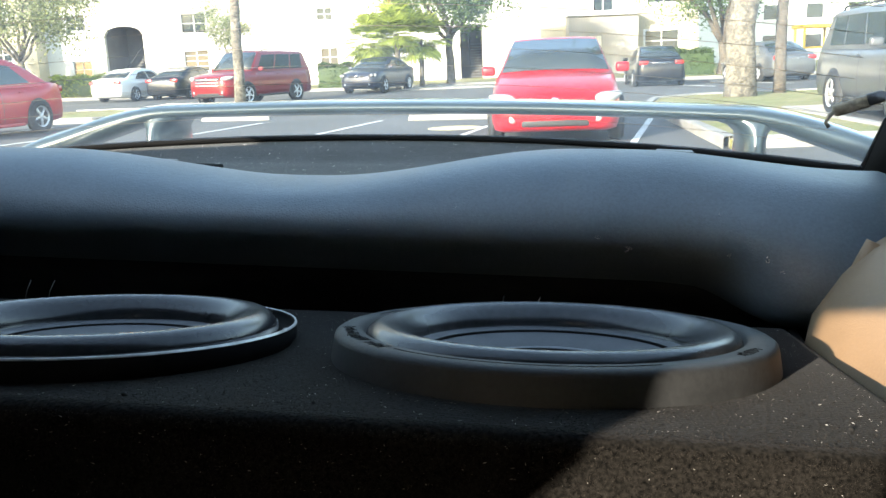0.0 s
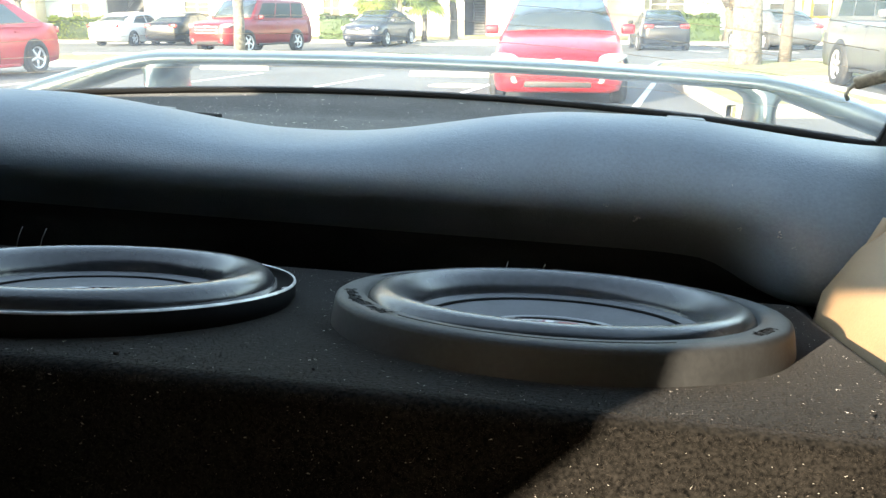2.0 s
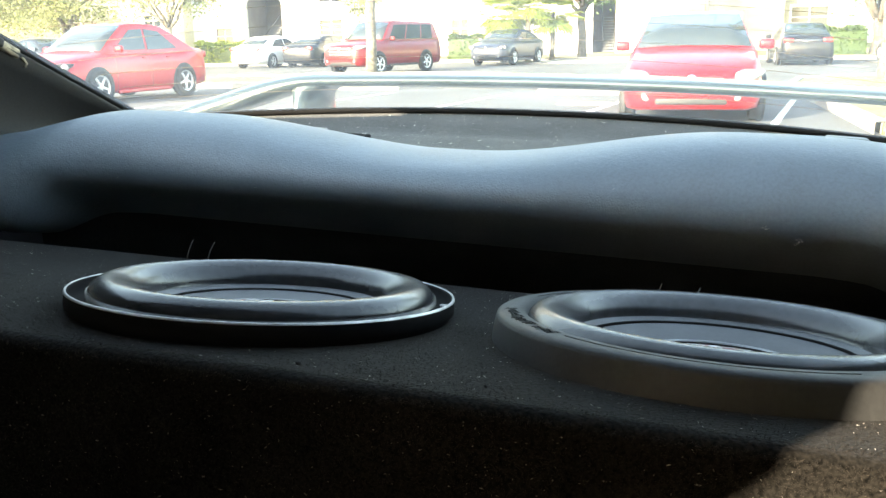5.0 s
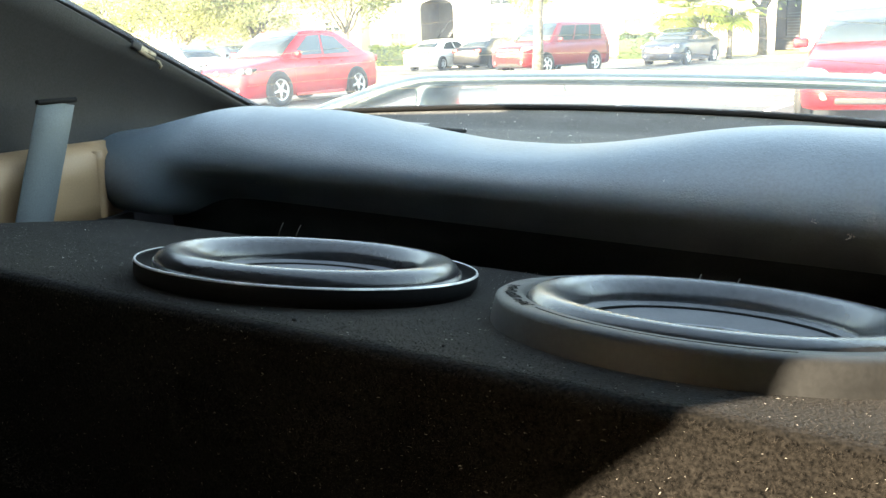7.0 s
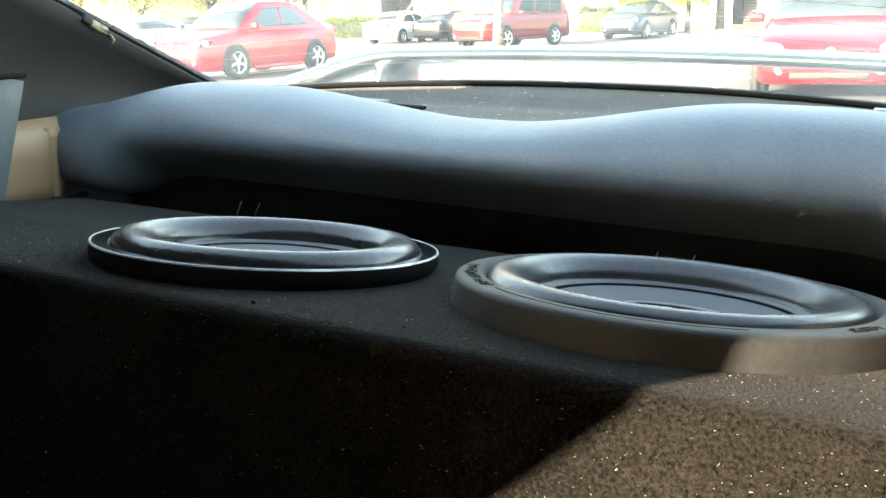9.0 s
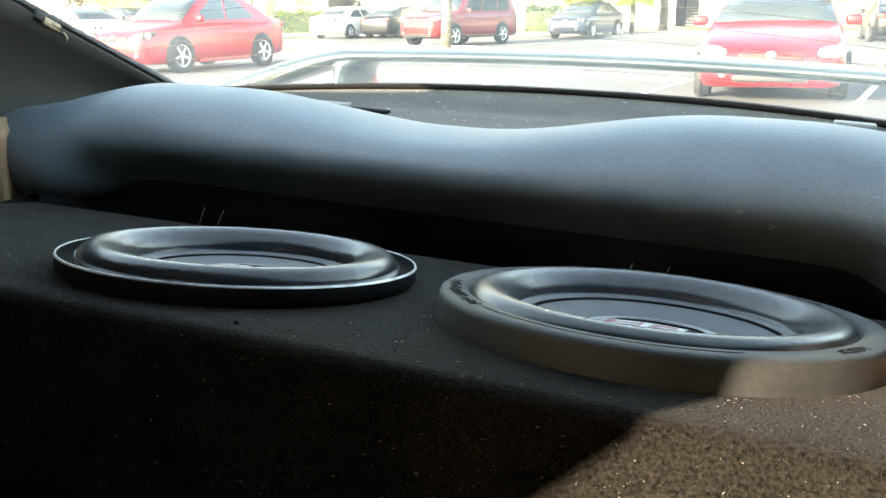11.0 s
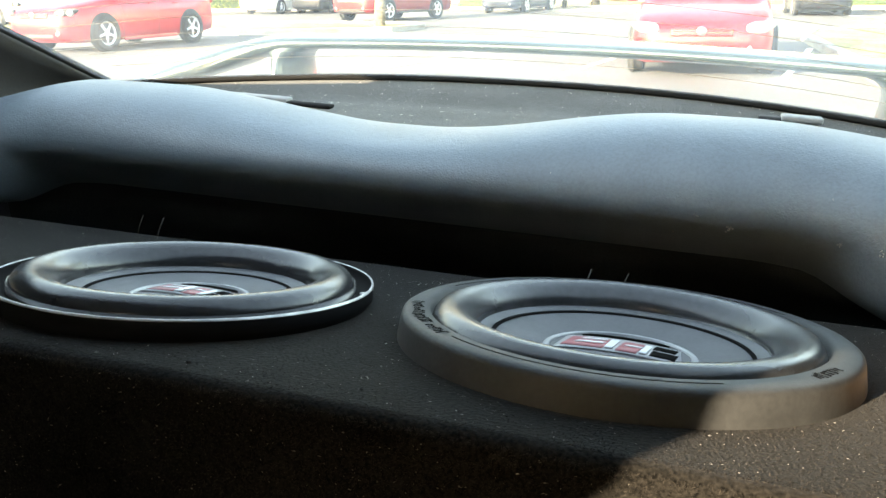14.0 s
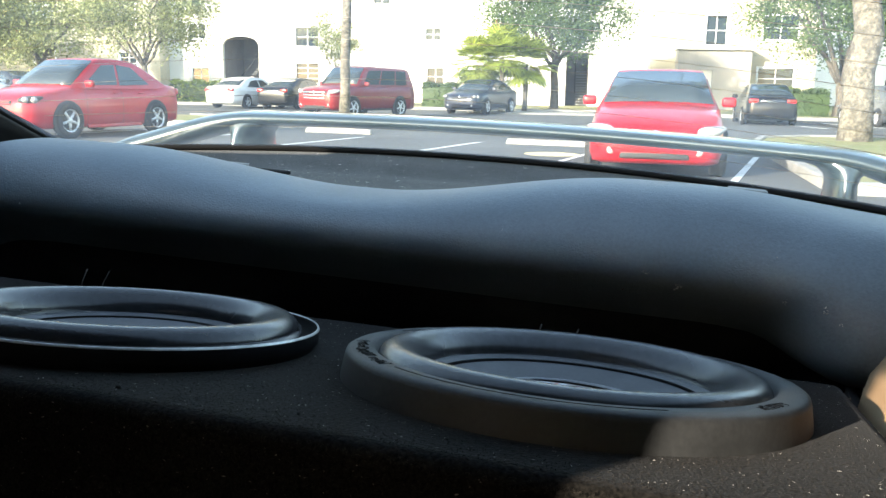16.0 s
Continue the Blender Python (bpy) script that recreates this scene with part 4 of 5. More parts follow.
def vehicle(name, at, L, W, H, mat, label, shape, group="parked cars"):
    """A parked car. shape: sedan or suv, its cabin stations and belt heights."""
    car = empty(name, at, label, "car", group)
    hw = W / 2
    wr = shape["wheel"]
    belt, cowl, nose, tail = shape["belt"], shape["cowl"], shape["nose"], shape["tail"]
    x0, x1, x2, x3 = (L * f for f in shape["cabin"])     # cowl, roof front, roof rear, rear glass base
    zb = shape["clear"]
    st = [(L * 0.5, zb + 0.18, nose - 0.16, 0.62), (L * 0.492, zb + 0.08, nose - 0.06, 0.76), (L * 0.47, zb + 0.03, nose, 0.88), (L * 0.42, zb, nose + (cowl - nose) * 0.35, 0.96), (L * 0.33, zb, nose + (cowl - nose) * 0.65, 0.99),
          (x0, zb, cowl, 1.0), (x0 - 0.3, zb, belt, 1.0), (0, zb, belt, 1.0), (x3 + 0.3, zb, belt + 0.01, 1.0), (x3, zb, tail, 0.99), (-L * 0.40, zb + 0.02, tail, 0.97), (-L * 0.47, zb + 0.05, tail - 0.03, 0.92), (-L * 0.492, zb + 0.10, tail - 0.12, 0.84), (-L * 0.5, zb + 0.2, tail - 0.26, 0.74)]
    rows = []
    for x, z0, z1, k in st:
        w = hw * k
        dz = z1 - z0
        half = [(0, z0), (w * 0.80, z0), (w * 0.95, z0 + dz * 0.06), (w * 0.99, z0 + dz * 0.25), (w, z0 + dz * 0.5), (w * 0.985, z0 + dz * 0.70), (w * 0.97, z0 + dz * 0.78), (w * 0.93, z0 + dz * 0.93), (w * 0.86, z0 + dz * 0.985), (w * 0.5, z1 + 0.012), (0, z1 + 0.02)]
        rows.append([(x, y, z) for y, z in half] + [(x, -y, z) for y, z in half[-2:0:-1]])
    bm = grid(rows, close=True)
    bm.verts.ensure_lookup_table()
    m = len(rows[0])
    bm.faces.new([bm.verts[k] for k in range(m)])
    bm.faces.new([bm.verts[len(bm.verts) - m + k] for k in range(m)])
    shell = part("body", bm, mat, car)
    # greenhouse
    wb, wt = hw * 0.91, hw * shape["roof"]
    keys = [(x0 + 0.05, cowl - 0.02), (x0 + (x1 - x0) * 0.5, cowl + (H - 0.05 - cowl) * 0.56), (x1, H - 0.032), (x1 - 0.22, H - 0.008), ((x1 + x2) / 2, H), (x2 + 0.2, H - 0.025), (x2, H - 0.07), (x2 + (x3 - x2) * 0.5, tail + (H - 0.07 - tail) * 0.56), (x3 - 0.03, tail - 0.01)]

    def wide(z):
        f = max(0, min(1, (z - belt) / (H - belt)))
        return wb + (wt - wb) * f

    def half_row(x, z, lift=0.0):
        w = wide(z) + lift
        mid = (belt - 0.03 + z) / 2
        pts = [(wb + lift, min(belt - 0.03, z)), (wide(mid) + lift, mid if z > belt else z), (w, max(z - 0.06, belt - 0.03) if z > belt else z), (w * 0.96, z - 0.012), (w * 0.86, z + lift), (w * 0.45, z + 0.012 + lift), (0, z + 0.016 + lift)]
        return pts
    rows = []
    for x, z in keys:
        h = half_row(x, z)
        rows.append([(x, y, zz) for y, zz in h] + [(x, -y, zz) for y, zz in h[-2::-1]])
    roof = part("roof", grid(rows), mat, car)

    def screen(nm, ks, f):
        rr = []
        for x, z in ks:
            w = wide(z) * f
            off = 0.018 * (1 if ks[0][0] > 0 else -1)
            rr.append([(x + off, w * t, z + 0.019 - 0.024 * abs(t) ** 2.5) for t in (-1, -0.6, 0, 0.6, 1)])
        part(nm, thick(grid(rr), 0.006), DARK_GLASS, car, "dark reflecting glass")
    def mid(a, b, f):
        return (a[0] + (b[0] - a[0]) * f, a[1] + (b[1] - a[1]) * f)
    screen("windscreen", [mid(keys[0], keys[1], 0.12), keys[1], mid(keys[1], keys[2], 0.95)], 0.95)
    screen("rear_window", [mid(keys[6], keys[7], 0.15), keys[7], mid(keys[7], keys[8], 0.80)], 0.90)
    top = H - 0.12
    for s in (-1, 1):
        cuts = shape["pillars"]
        lowx = [x0 - 0.22 + (x3 + 0.30 - x0 + 0.22) * f for f in cuts]
        topx = [x1 - 0.06 + (x2 + 0.10 - x1 + 0.06) * f for f in cuts]
        for k in range(len(cuts) - 1):
            g = 0.035
            last, first = k == len(cuts) - 2, k == 0
            drop = 0.05 if last and not shape.get("cladding") else 0.0
            corners = [(lowx[k] - g, belt + 0.04), (lowx[k + 1] + g + drop * 1.5, belt + 0.05 + drop * 0.3), (topx[k + 1] + g, top - drop), (topx[k] - g - (0.03 if first else 0.0), top - (0.02 if first else 0.0))]
            a = [(x, s * (wide(z) + 0.004), z) for x, z in corners]
            b = [(x, s * (wide(z) - 0.02), z) for x, z in corners]
            part("side_window", hexa(b + a), DARK_GLASS, car, "dark reflecting glass", smooth=False)
        # mirror, handles, dark wheel-well discs, wheels
        part("mirror", box(0.11, 0.20, 0.14, 0.04, 3, (x0 - 0.30, s * (hw + 0.08), belt + 0.07)), mat, car)
        for f in (0.36, 0.72):
            part("door_handle", box(0.17, 0.03, 0.03, 0.008, 2, (lowx[0] + (lowx[-1] - lowx[0]) * f - 0.12, s * (hw * 0.985), belt - 0.12)), CHROME if shape.get("chrome") else mat, car)
        for x in (L * shape["front_axle"], L * shape["rear_axle"]):
            # dark disc laid on the body side for the wheel well's shade
            bm = lathe([(0.02, 0), (wr * 1.10, 0), (wr * 1.12, -0.05)], 32)
            part("wheel_well_shade", bm, PLASTIC, car, at=Matrix.Translation((x, s * (hw + 0.004), wr * 1.02)) @ pose(0, 0, 0, -90 * s, 0, 0))
            wheel(car, x, s * (hw - 0.06), wr, 0.21, s)
        # lamps
        out = Vector((math.cos(radians(38)), s * math.sin(radians(38)), 0))
        along = Vector((-out.y, out.x, 0)) * s
        eye_ = Vector((L * 0.462, s * hw * 0.78, nose - 0.075))
        bm = bmesh.new()
        bmesh.ops.create_uvsphere(bm, u_segments=20, v_segments=12, radius=1.0)
        for v in bm.verts:
            c = v.co.copy()
            sweep = 0.035 * c.y + 0.02 * c.y * c.y
            v.co = eye_ + out * (c.x * 0.105) + along * (c.y * 0.235) + Vector((0, 0, c.z * 0.082 * (1 - 0.35 * c.y) + sweep))
        part("headlamp", bm, PLASTIC if shape.get("twin_lamps") else LAMP_CLEAR, car, "swept headlamp")
        for off in (-0.085, 0.075) if shape.get("twin_lamps") else ():
            m_ = Matrix.Translation(eye_ + out * 0.096 + along * off) @ pose(0, 0, 0, 0, 0, 38 * s) @ pose(0, 0, 0, 0, 90, 0)
            part("lamp_bulb", lathe([(0.001, 0.03), (0.045, 0.02), (0.062, 0.0), (0.066, -0.03)], 18), LAMP_CLEAR, car, "round clear lamp", at=m_)
        part("tail_lamp", box(0.14, 0.32, 0.15, 0.03, 2, (-L * 0.484, s * hw * 0.70, tail - 0.17)), LAMP_RED, car, "red tail lamp")
        part("fog_lamp", lathe([(0.001, 0.02), (0.05, 0.012), (0.06, -0.03)], 16), LAMP_CLEAR, car, at=Matrix.Translation((L * 0.496, s * hw * 0.62, zb + 0.20)) @ pose(0, 0, 0, 0, 90, 0))
        part("rocker", box(L * 0.36, 0.05, 0.07, 0.02, 2, (0, s * hw * 0.96, zb + 0.03)), PLASTIC if shape.get("cladding") else mat, car)
    part("grille", box(0.05, hw * 0.85, 0.10, 0.02, 2, (L * 0.497, 0, nose - 0.13)), PLASTIC, car)
    for z in (0.105, 0.155):
        part("grille_bar", box(0.03, hw * 0.78, 0.018, 0.006, 2, (L * 0.502, 0, nose - z)), mat, car)
    part("lower_grille", box(0.07, hw * 1.0, 0.13, 0.03, 2, (L * 0.492, 0, zb + 0.155)), PLASTIC, car)
    part("badge", lathe([(0.001, 0.01), (0.045, 0.008), (0.06, 0)], 16), CHROME, car, at=Matrix.Translation((L * 0.508, 0, nose - 0.11)) @ pose(0, 0, 0, 0, 90, 0))
    part("number_plate", box(0.012, 0.31, 0.15, 0.004, 1, (-L * 0.497, 0, tail - 0.28)), PLATE, car)
    part("boot_trim", box(0.02, hw * 0.9, 0.03, 0.008, 1, (-L * 0.494, 0, tail - 0.17)), CHROME, car)
    part("bumper", box(0.10, hw * 1.7, 0.10, 0.04, 3, (-L * 0.478, 0, zb + 0.20)), mat if not shape.get("cladding") else PLASTIC, car)
    if shape.get("big_grille"):
        part("grille_surround", box(0.05, hw * 1.12, 0.30, 0.05, 3, (L * 0.494, 0, nose - 0.20)), PLASTIC, car)
        for z in (0.10, 0.20, 0.30):
            part("grille_bar", box(0.03, hw * 1.0, 0.045, 0.012, 2, (L * 0.502, 0, nose - z)), CHROME, car)
        part("skid_plate", box(0.12, hw * 1.35, 0.20, 0.04, 3, (L * 0.482, 0, zb + 0.14)), PLASTIC, car)
    # door gaps follow the body side
    zt, dz = belt, belt - zb
    side = [(hw * k, zb + dz * f) for k, f in ((0.95, 0.06), (0.99, 0.25), (1.0, 0.5), (0.985, 0.70), (0.97, 0.78), (0.935, 0.92))]
    span = x0 - x3 - 0.52
    for f in [c for c in shape["pillars"] if c < 0.9]:
        x = x0 - 0.24 - span * f
        for s in (-1, 1):
            part("door_gap", grid([[(x - 0.006, s * (y + 0.003), z), (x + 0.006, s * (y + 0.003), z)] for y, z in side]), PLASTIC, car)
    if shape.get("rails"):
        for s in (-1, 1):
            part("roof_rail", tube([(x1 - 0.3, s * wt * 0.86, H - 0.01), (x1 - 0.4, s * wt * 0.86, H + 0.05), (x2 + 0.3, s * wt * 0.86, H + 0.04), (x2 + 0.2, s * wt * 0.86, H - 0.02)], 0.018, 8), PLASTIC, car)
    return car


SEDAN = dict(belt=0.93, cowl=0.97, nose=0.70, tail=1.03, cabin=(0.235, 0.06, -0.22, -0.375), roof=0.71, clear=0.17, wheel=0.32, front_axle=0.305, rear_axle=-0.295, pillars=(0.02, 0.47, 0.94))
COMPACT = dict(belt=1.02, cowl=1.04, nose=0.84, tail=1.10, cabin=(0.245, 0.07, -0.20, -0.385), roof=0.74, clear=0.19, wheel=0.355, front_axle=0.295, rear_axle=-0.285, pillars=(0.02, 0.47, 0.94), twin_lamps=True)
SUV = dict(belt=1.14, cowl=1.17, nose=1.0, tail=1.16, cabin=(0.22, 0.10, -0.455, -0.487), roof=0.76, clear=0.28, wheel=0.38, front_axle=0.30, rear_axle=-0.285, pillars=(0.02, 0.36, 0.70, 0.97), cladding=True, rails=True, big_grille=True)


def heading(x, y, dx, dy):
    return pose(x, y, 0, 0, 0, math.degrees(math.atan2(dy, dx)))


vehicle("red_sedan", heading(1.62, 13.35, -0.118, -0.993), 4.6, 1.82, 1.47, RED_A, "bright red sedan parked nose-on across the lot", SEDAN)
vehicle("red_compact_sedan", heading(-10.25, 17.2, -0.22, -0.975), 4.55, 1.78, 1.62, RED_B, "crimson compact sedan with alloy wheels in a bay", COMPACT)
vehicle("silver_suv", heading(7.42, 13.35, -0.10, -0.995), 4.7, 1.88, 1.80, SILVER_P, "silver sport utility car beside the grass island", SUV)
vehicle("red_suv", heading(-7.3, 30.5, -0.42, -0.907), 4.8, 1.92, 1.82, RED_C, "dark red sport utility car with roof rails by the tree", SUV)
vehicle("white_sedan", heading(-14.85, 39.6, 0.28, 0.96), 4.7, 1.80, 1.45, WHITE_P, "white sedan parked tail-on beside the hedge", SEDAN)
vehicle("dark_sedan", heading(-12.55, 39.9, 0.22, 0.975), 4.7, 1.80, 1.45, BLACK_P, "dark sedan parked tail-on beside a white one", SEDAN)
vehicle("blue_black_sedan", heading(-3.4, 38.2, -0.34, -0.94), 4.5, 1.80, 1.50, BLUE_P, "blue-black sedan parked before the palm shrub", COMPACT)
vehicle("black_sedan", heading(7.75, 33.3, 0.10, 0.995), 4.8, 1.80, 1.47, BLACK_P, "black sedan parked tail-on near the clipped hedge", SEDAN)
vehicle("silver_sedan", heading(12.2, 33.6, -0.10, 0.995), 4.8, 1.84, 1.47, SILVER_P, "silver sedan parked beyond the tree trunk", SEDAN)
vehicle("white_hatchback", heading(-20.5, 27.0, 0.9, -0.4), 4.4, 1.78, 1.50, WHITE_P, "white car parked far off under the trees", COMPACT)
vehicle("dark_hatchback", heading(-22.5, 33.0, 0.9, -0.4), 4.4, 1.78, 1.50, BLACK_P, "dark car parked far off under the trees", COMPACT)

# ---- trees ----
def leaves(centre, size, count, leaf, seed, clumps=40, flat=0.0):
    """A crown of small leaves gathered in uneven clumps with gaps between."""
    r = random.Random(seed)
    cs = []
    for _ in range(clumps):
        while True:
            p = Vector((r.uniform(-1, 1), r.uniform(-1, 1), r.uniform(-1, 1)))
            if 0.25 < p.length < 1.0:
                break
        p = Vector((p.x * size[0], p.y * size[1], p.z * size[2]))
        cs.append((Vector(centre) + p, r.uniform(0.16, 0.34) * min(size)))
    verts, faces = [], []
    for i in range(count):
        c, rad = cs[i % clumps]
        p = c + Vector((r.gauss(0, rad), r.gauss(0, rad), r.gauss(0, rad * 0.7)))
        t = Vector((r.uniform(-1, 1), r.uniform(-1, 1), r.uniform(-1, 0.6))).normalized()
        s = t.cross(Vector((r.uniform(-1, 1), r.uniform(-1, 1), r.uniform(-1, 1)))).normalized()
        l, w = leaf * r.uniform(0.6, 1.3), leaf * r.uniform(0.22, 0.4)
        k = len(verts)
        verts += [p - t * l * 0.5, p + s * w, p + t * l * 0.5, p - s * w]
        faces += [(k, k + 1, k + 2, k + 3)]
    me = bpy.data.meshes.new("crown")
    me.from_pydata([tuple(v) for v in verts], [], faces)
    return me


def limb_path(a, b, r, wob):
    a, b = Vector(a), Vector(b)
    pts = []
    for i in range(7):
        f = i / 6
        pts.append(a.lerp(b, f) + Vector((r.uniform(-wob, wob), r.uniform(-wob, wob), r.uniform(-wob, wob) * 0.5)) * math.sin(math.pi * f))
    return pts


def tree(name, x, y, trunk_h, trunk_r, crown_z, size, count, leaf, mat, bark, label, seed, limbs=7, lean=(0, 0), clumps=40):
    t = empty(name, Matrix.Translation((x, y, 0)), label, "tree", "trees")
    r = random.Random(seed)
    rows = limb_path((0, 0, -0.05), (lean[0], lean[1], trunk_h), r, trunk_r * 0.25)
    rad = [trunk_r * 1.12 if i == 0 else trunk_r * (1 - 0.045 * i) for i in range(7)]
    part("trunk", tube(rows, rad, 14), bark, t)
    for k in range(limbs):
        a = 2 * math.pi * (k + r.random() * 0.6) / limbs
        start = (lean[0] * 0.9, lean[1] * 0.9, trunk_h * r.uniform(0.80, 0.98))
        end = (lean[0] + math.cos(a) * size[0] * 0.62, lean[1] + math.sin(a) * size[1] * 0.62, crown_z + r.uniform(-0.3, 0.5) * size[2])
        part("limb", tube(limb_path(start, end, r, 0.22), [trunk_r * 0.5 * (1 - 0.13 * i) for i in range(7)], 7), bark, t)
    if count:
        me = leaves((lean[0], lean[1], crown_z), size, count, leaf, seed + 1, clumps)
        me.materials.append(mat)
        o = new("crown", me)
        o.parent = t
    return t


tree("street_tree", 6.75, 20.0, 5.0, 0.355, 7.6, (3.0, 3.0, 2.0), 5000, 0.16, LEAF, BARK, "tall tree with a thick pale bark trunk on the grass island", 11)
tree("slender_tree", 8.05, 21.0, 5.0, 0.145, 7.0, (1.6, 1.6, 1.6), 2000, 0.16, LEAF, BARK_DARK, "slender dark-barked tree on the grass island", 12)
tree("street_tree", -6.15, 24.0, 6.5, 0.155, 8.2, (2.4, 2.4, 1.6), 3500, 0.18, LEAF_PALE, BARK, "slim pale-trunked tree on the grass strip", 13, lean=(0.25, 0.1))
tree("oak_tree", -0.2, 44.0, 2.7, 0.24, 5.0, (4.0, 3.0, 2.0), 25500, 0.148, LEAF, BARK_DARK, "broad leafy oak before the apartment stairs", 14, clumps=70)
tree("oak_tree", 13.3, 42.5, 1.7, 0.27, 5.6, (4.6, 3.4, 2.5), 25500, 0.156, LEAF, BARK_DARK, "broad oak with forked limbs on the side lawn", 15, limbs=9, clumps=70)
tree("young_tree", -11.9, 44.6, 1.9, 0.07, 3.6, (1.3, 1.3, 1.5), 6460, 0.101, LEAF_PALE, BARK, "thin young tree before the white wall", 16, clumps=30)
tree("oak_tree", -19.4, 38.0, 2.0, 0.17, 4.6, (3.6, 3.0, 1.9), 18700, 0.140, LEAF_PALE, BARK, "spreading pale-leaved oak behind the compact sedan", 17, clumps=60)
tree("oak_tree", -26.0, 40.0, 2.2, 0.2, 4.4, (4.0, 3.2, 2.2), 18700, 0.156, LEAF_PALE, BARK, "spreading pale-leaved oak by the far drive", 18, clumps=60)
tree("oak_tree", -33.5, 44.0, 2.2, 0.22, 4.6, (4.6, 3.4, 2.6), 18700, 0.172, LEAF_PALE, BARK, "spreading pale-leaved oak by the far drive", 19, clumps=60)
tree("oak_tree", -42.0, 48.0, 2.2, 0.22, 5.0, (5.2, 3.4, 3.0), 17000, 0.187, LEAF_PALE, BARK, "spreading pale-leaved oak by the far drive", 20, clumps=60)
tree("oak_tree", 24.0, 45.0, 2.3, 0.25, 5.2, (4.0, 3.2, 2.4), 15300, 0.172, LEAF, BARK_DARK, "leafy oak near the yellow frame", 21, clumps=60)


def fan_palm(x, y, z, seed):
    """A low palm shrub: leaf fans on arching stalks."""
    r = random.Random(seed)
    t = empty("palm_shrub", Matrix.Translation((x, y, 0)), "bright green fan palm shrub beside the walk", "palm", "palms")
    part("trunk", tube([(0, 0, -0.05), (0.04, 0, z * 0.4), (0, 0.03, z * 0.72)], [0.14, 0.12, 0.11], 10), BARK, t)
    verts, faces = [], []
    for k in range(80):
        a, e = r.uniform(0, 2 * math.pi), r.uniform(-0.8, 1.2)
        d = Vector((math.cos(a) * math.cos(e), math.sin(a) * math.cos(e), math.sin(e)))
        c = Vector((0, 0, z * 0.72)) + d * r.uniform(0.5, 1.15)
        side = d.cross(Vector((0, 0, 1))).normalized()
        up = side.cross(d)
        for j in range(11):
            q = radians(-75 + 15 * j)
            t2 = (d * math.cos(q) + side * math.sin(q)).normalized()
            l = r.uniform(0.6, 1.0)
            w = t2.cross(up).normalized() * 0.05
            i = len(verts)
            tip = c + t2 * l - Vector((0, 0, 0.18 * l))
            verts += [c, c + t2 * l * 0.5 + w, tip, c + t2 * l * 0.5 - w]
            faces.append((i, i + 1, i + 2, i + 3))
    me = bpy.data.meshes.new("fronds")
    me.from_pydata([tuple(v) for v in verts], [], faces)
    me.materials.append(LEAF_PALM)
    new("fronds", me).parent = t


fan_palm(-2.7, 40.6, 3.6, 31)
fan_palm(-3.9, 41.4, 3.1, 32)
fan_palm(-1.6, 41.6, 3.2, 33)


def hedge(x0, x1, y, h, depth, seed, mat):
    r = random.Random(seed)
    verts, faces = [], []
    n_ = int((x1 - x0) * 900)
    for i in range(n_):
        fx, fy, fz = r.random(), r.uniform(-1, 1), r.random()
        if abs(fy) < 0.55 and fz < 0.7:
            fz = 0.75 + 0.25 * r.random()
        p = Vector((x0 + (x1 - x0) * fx, y + depth / 2 * fy, h * fz * (1 + 0.10 * math.sin(5 * fx * (x1 - x0)) * r.random())))
        t = Vector((r.uniform(-1, 1), r.uniform(-1, 1), r.uniform(-1, 1))).normalized()
        s = t.cross(Vector((r.uniform(-1, 1), r.uniform(-1, 1), r.uniform(-1, 1)))).normalized()
        k = len(verts)
        verts += [p - t * 0.08, p + s * 0.035, p + t * 0.08, p - s * 0.035]
        faces.append((k, k + 1, k + 2, k + 3))
    me = bpy.data.meshes.new("hedge")
    me.from_pydata([tuple(v) for v in verts], [], faces)
    me.materials.append(mat)
    tagged(new("hedge", me), "clipped green hedge along the lawn", "hedge", "hedges", kind="stuff")
    core = part("hedge_core", box(x1 - x0 - 0.1, depth * 0.8, h * 0.85, 0.05, 2, ((x0 + x1) / 2, y, h * 0.42)), LEAF_HEDGE)
    tagged(core, "dense inner twigs of the hedge", "hedge", "hedges", kind="stuff")


hedge(-21.5, -16.2, 45.2, 1.25, 1.0, 41, LEAF_PALM)
hedge(-7.2, -4.6, 45.0, 1.35, 1.0, 42, LEAF_HEDGE)
hedge(10.7, 12.8, 42.6, 1.35, 1.3, 43, LEAF_HEDGE)
hedge(-45.0, -23.0, 46.5, 1.0, 1.0, 44, LEAF_PALM)

# ---- apartment house ----
FY, K = 56.0, 1.215


def fx(x):
    return x * K


def fz(z):
    return 1.15 + (z - 1.15) * K


house = empty("apartment_house", Matrix.Translation((0, FY, 0)), "three-storey white and beige stucco apartment house", "building")


def wall_with_holes(name, x0, x1, z0, z1, y, holes, mat, d=0.35):
    """A wall of blocks round rectangular openings."""
    xs = sorted({x0, x1, *[h[0] for h in holes], *[h[1] for h in holes]})
    verts, faces = [], []
    bm = bmesh.new()
    for a, b in zip(xs, xs[1:]):
        cut = sorted([(h[2], h[3]) for h in holes if h[0] <= a + 1e-6 and h[1] >= b - 1e-6])
        z = z0
        for lo, hi in cut + [(z1, z1)]:
            if lo > z + 1e-4:
                v = [bm.verts.new(c) for c in ((a, y, z), (b, y, z), (b, y, lo), (a, y, lo), (a, y + d, z), (b, y + d, z), (b, y + d, lo), (a, y + d, lo))]
                for f in ((0, 1, 2, 3), (5, 4, 7, 6), (4, 5, 1, 0), (3, 2, 6, 7), (4, 0, 3, 7), (1, 5, 6, 2)):
                    bm.faces.new([v[i] for i in f])
            z = hi
    return part(name, bm, mat, house, smooth=False)


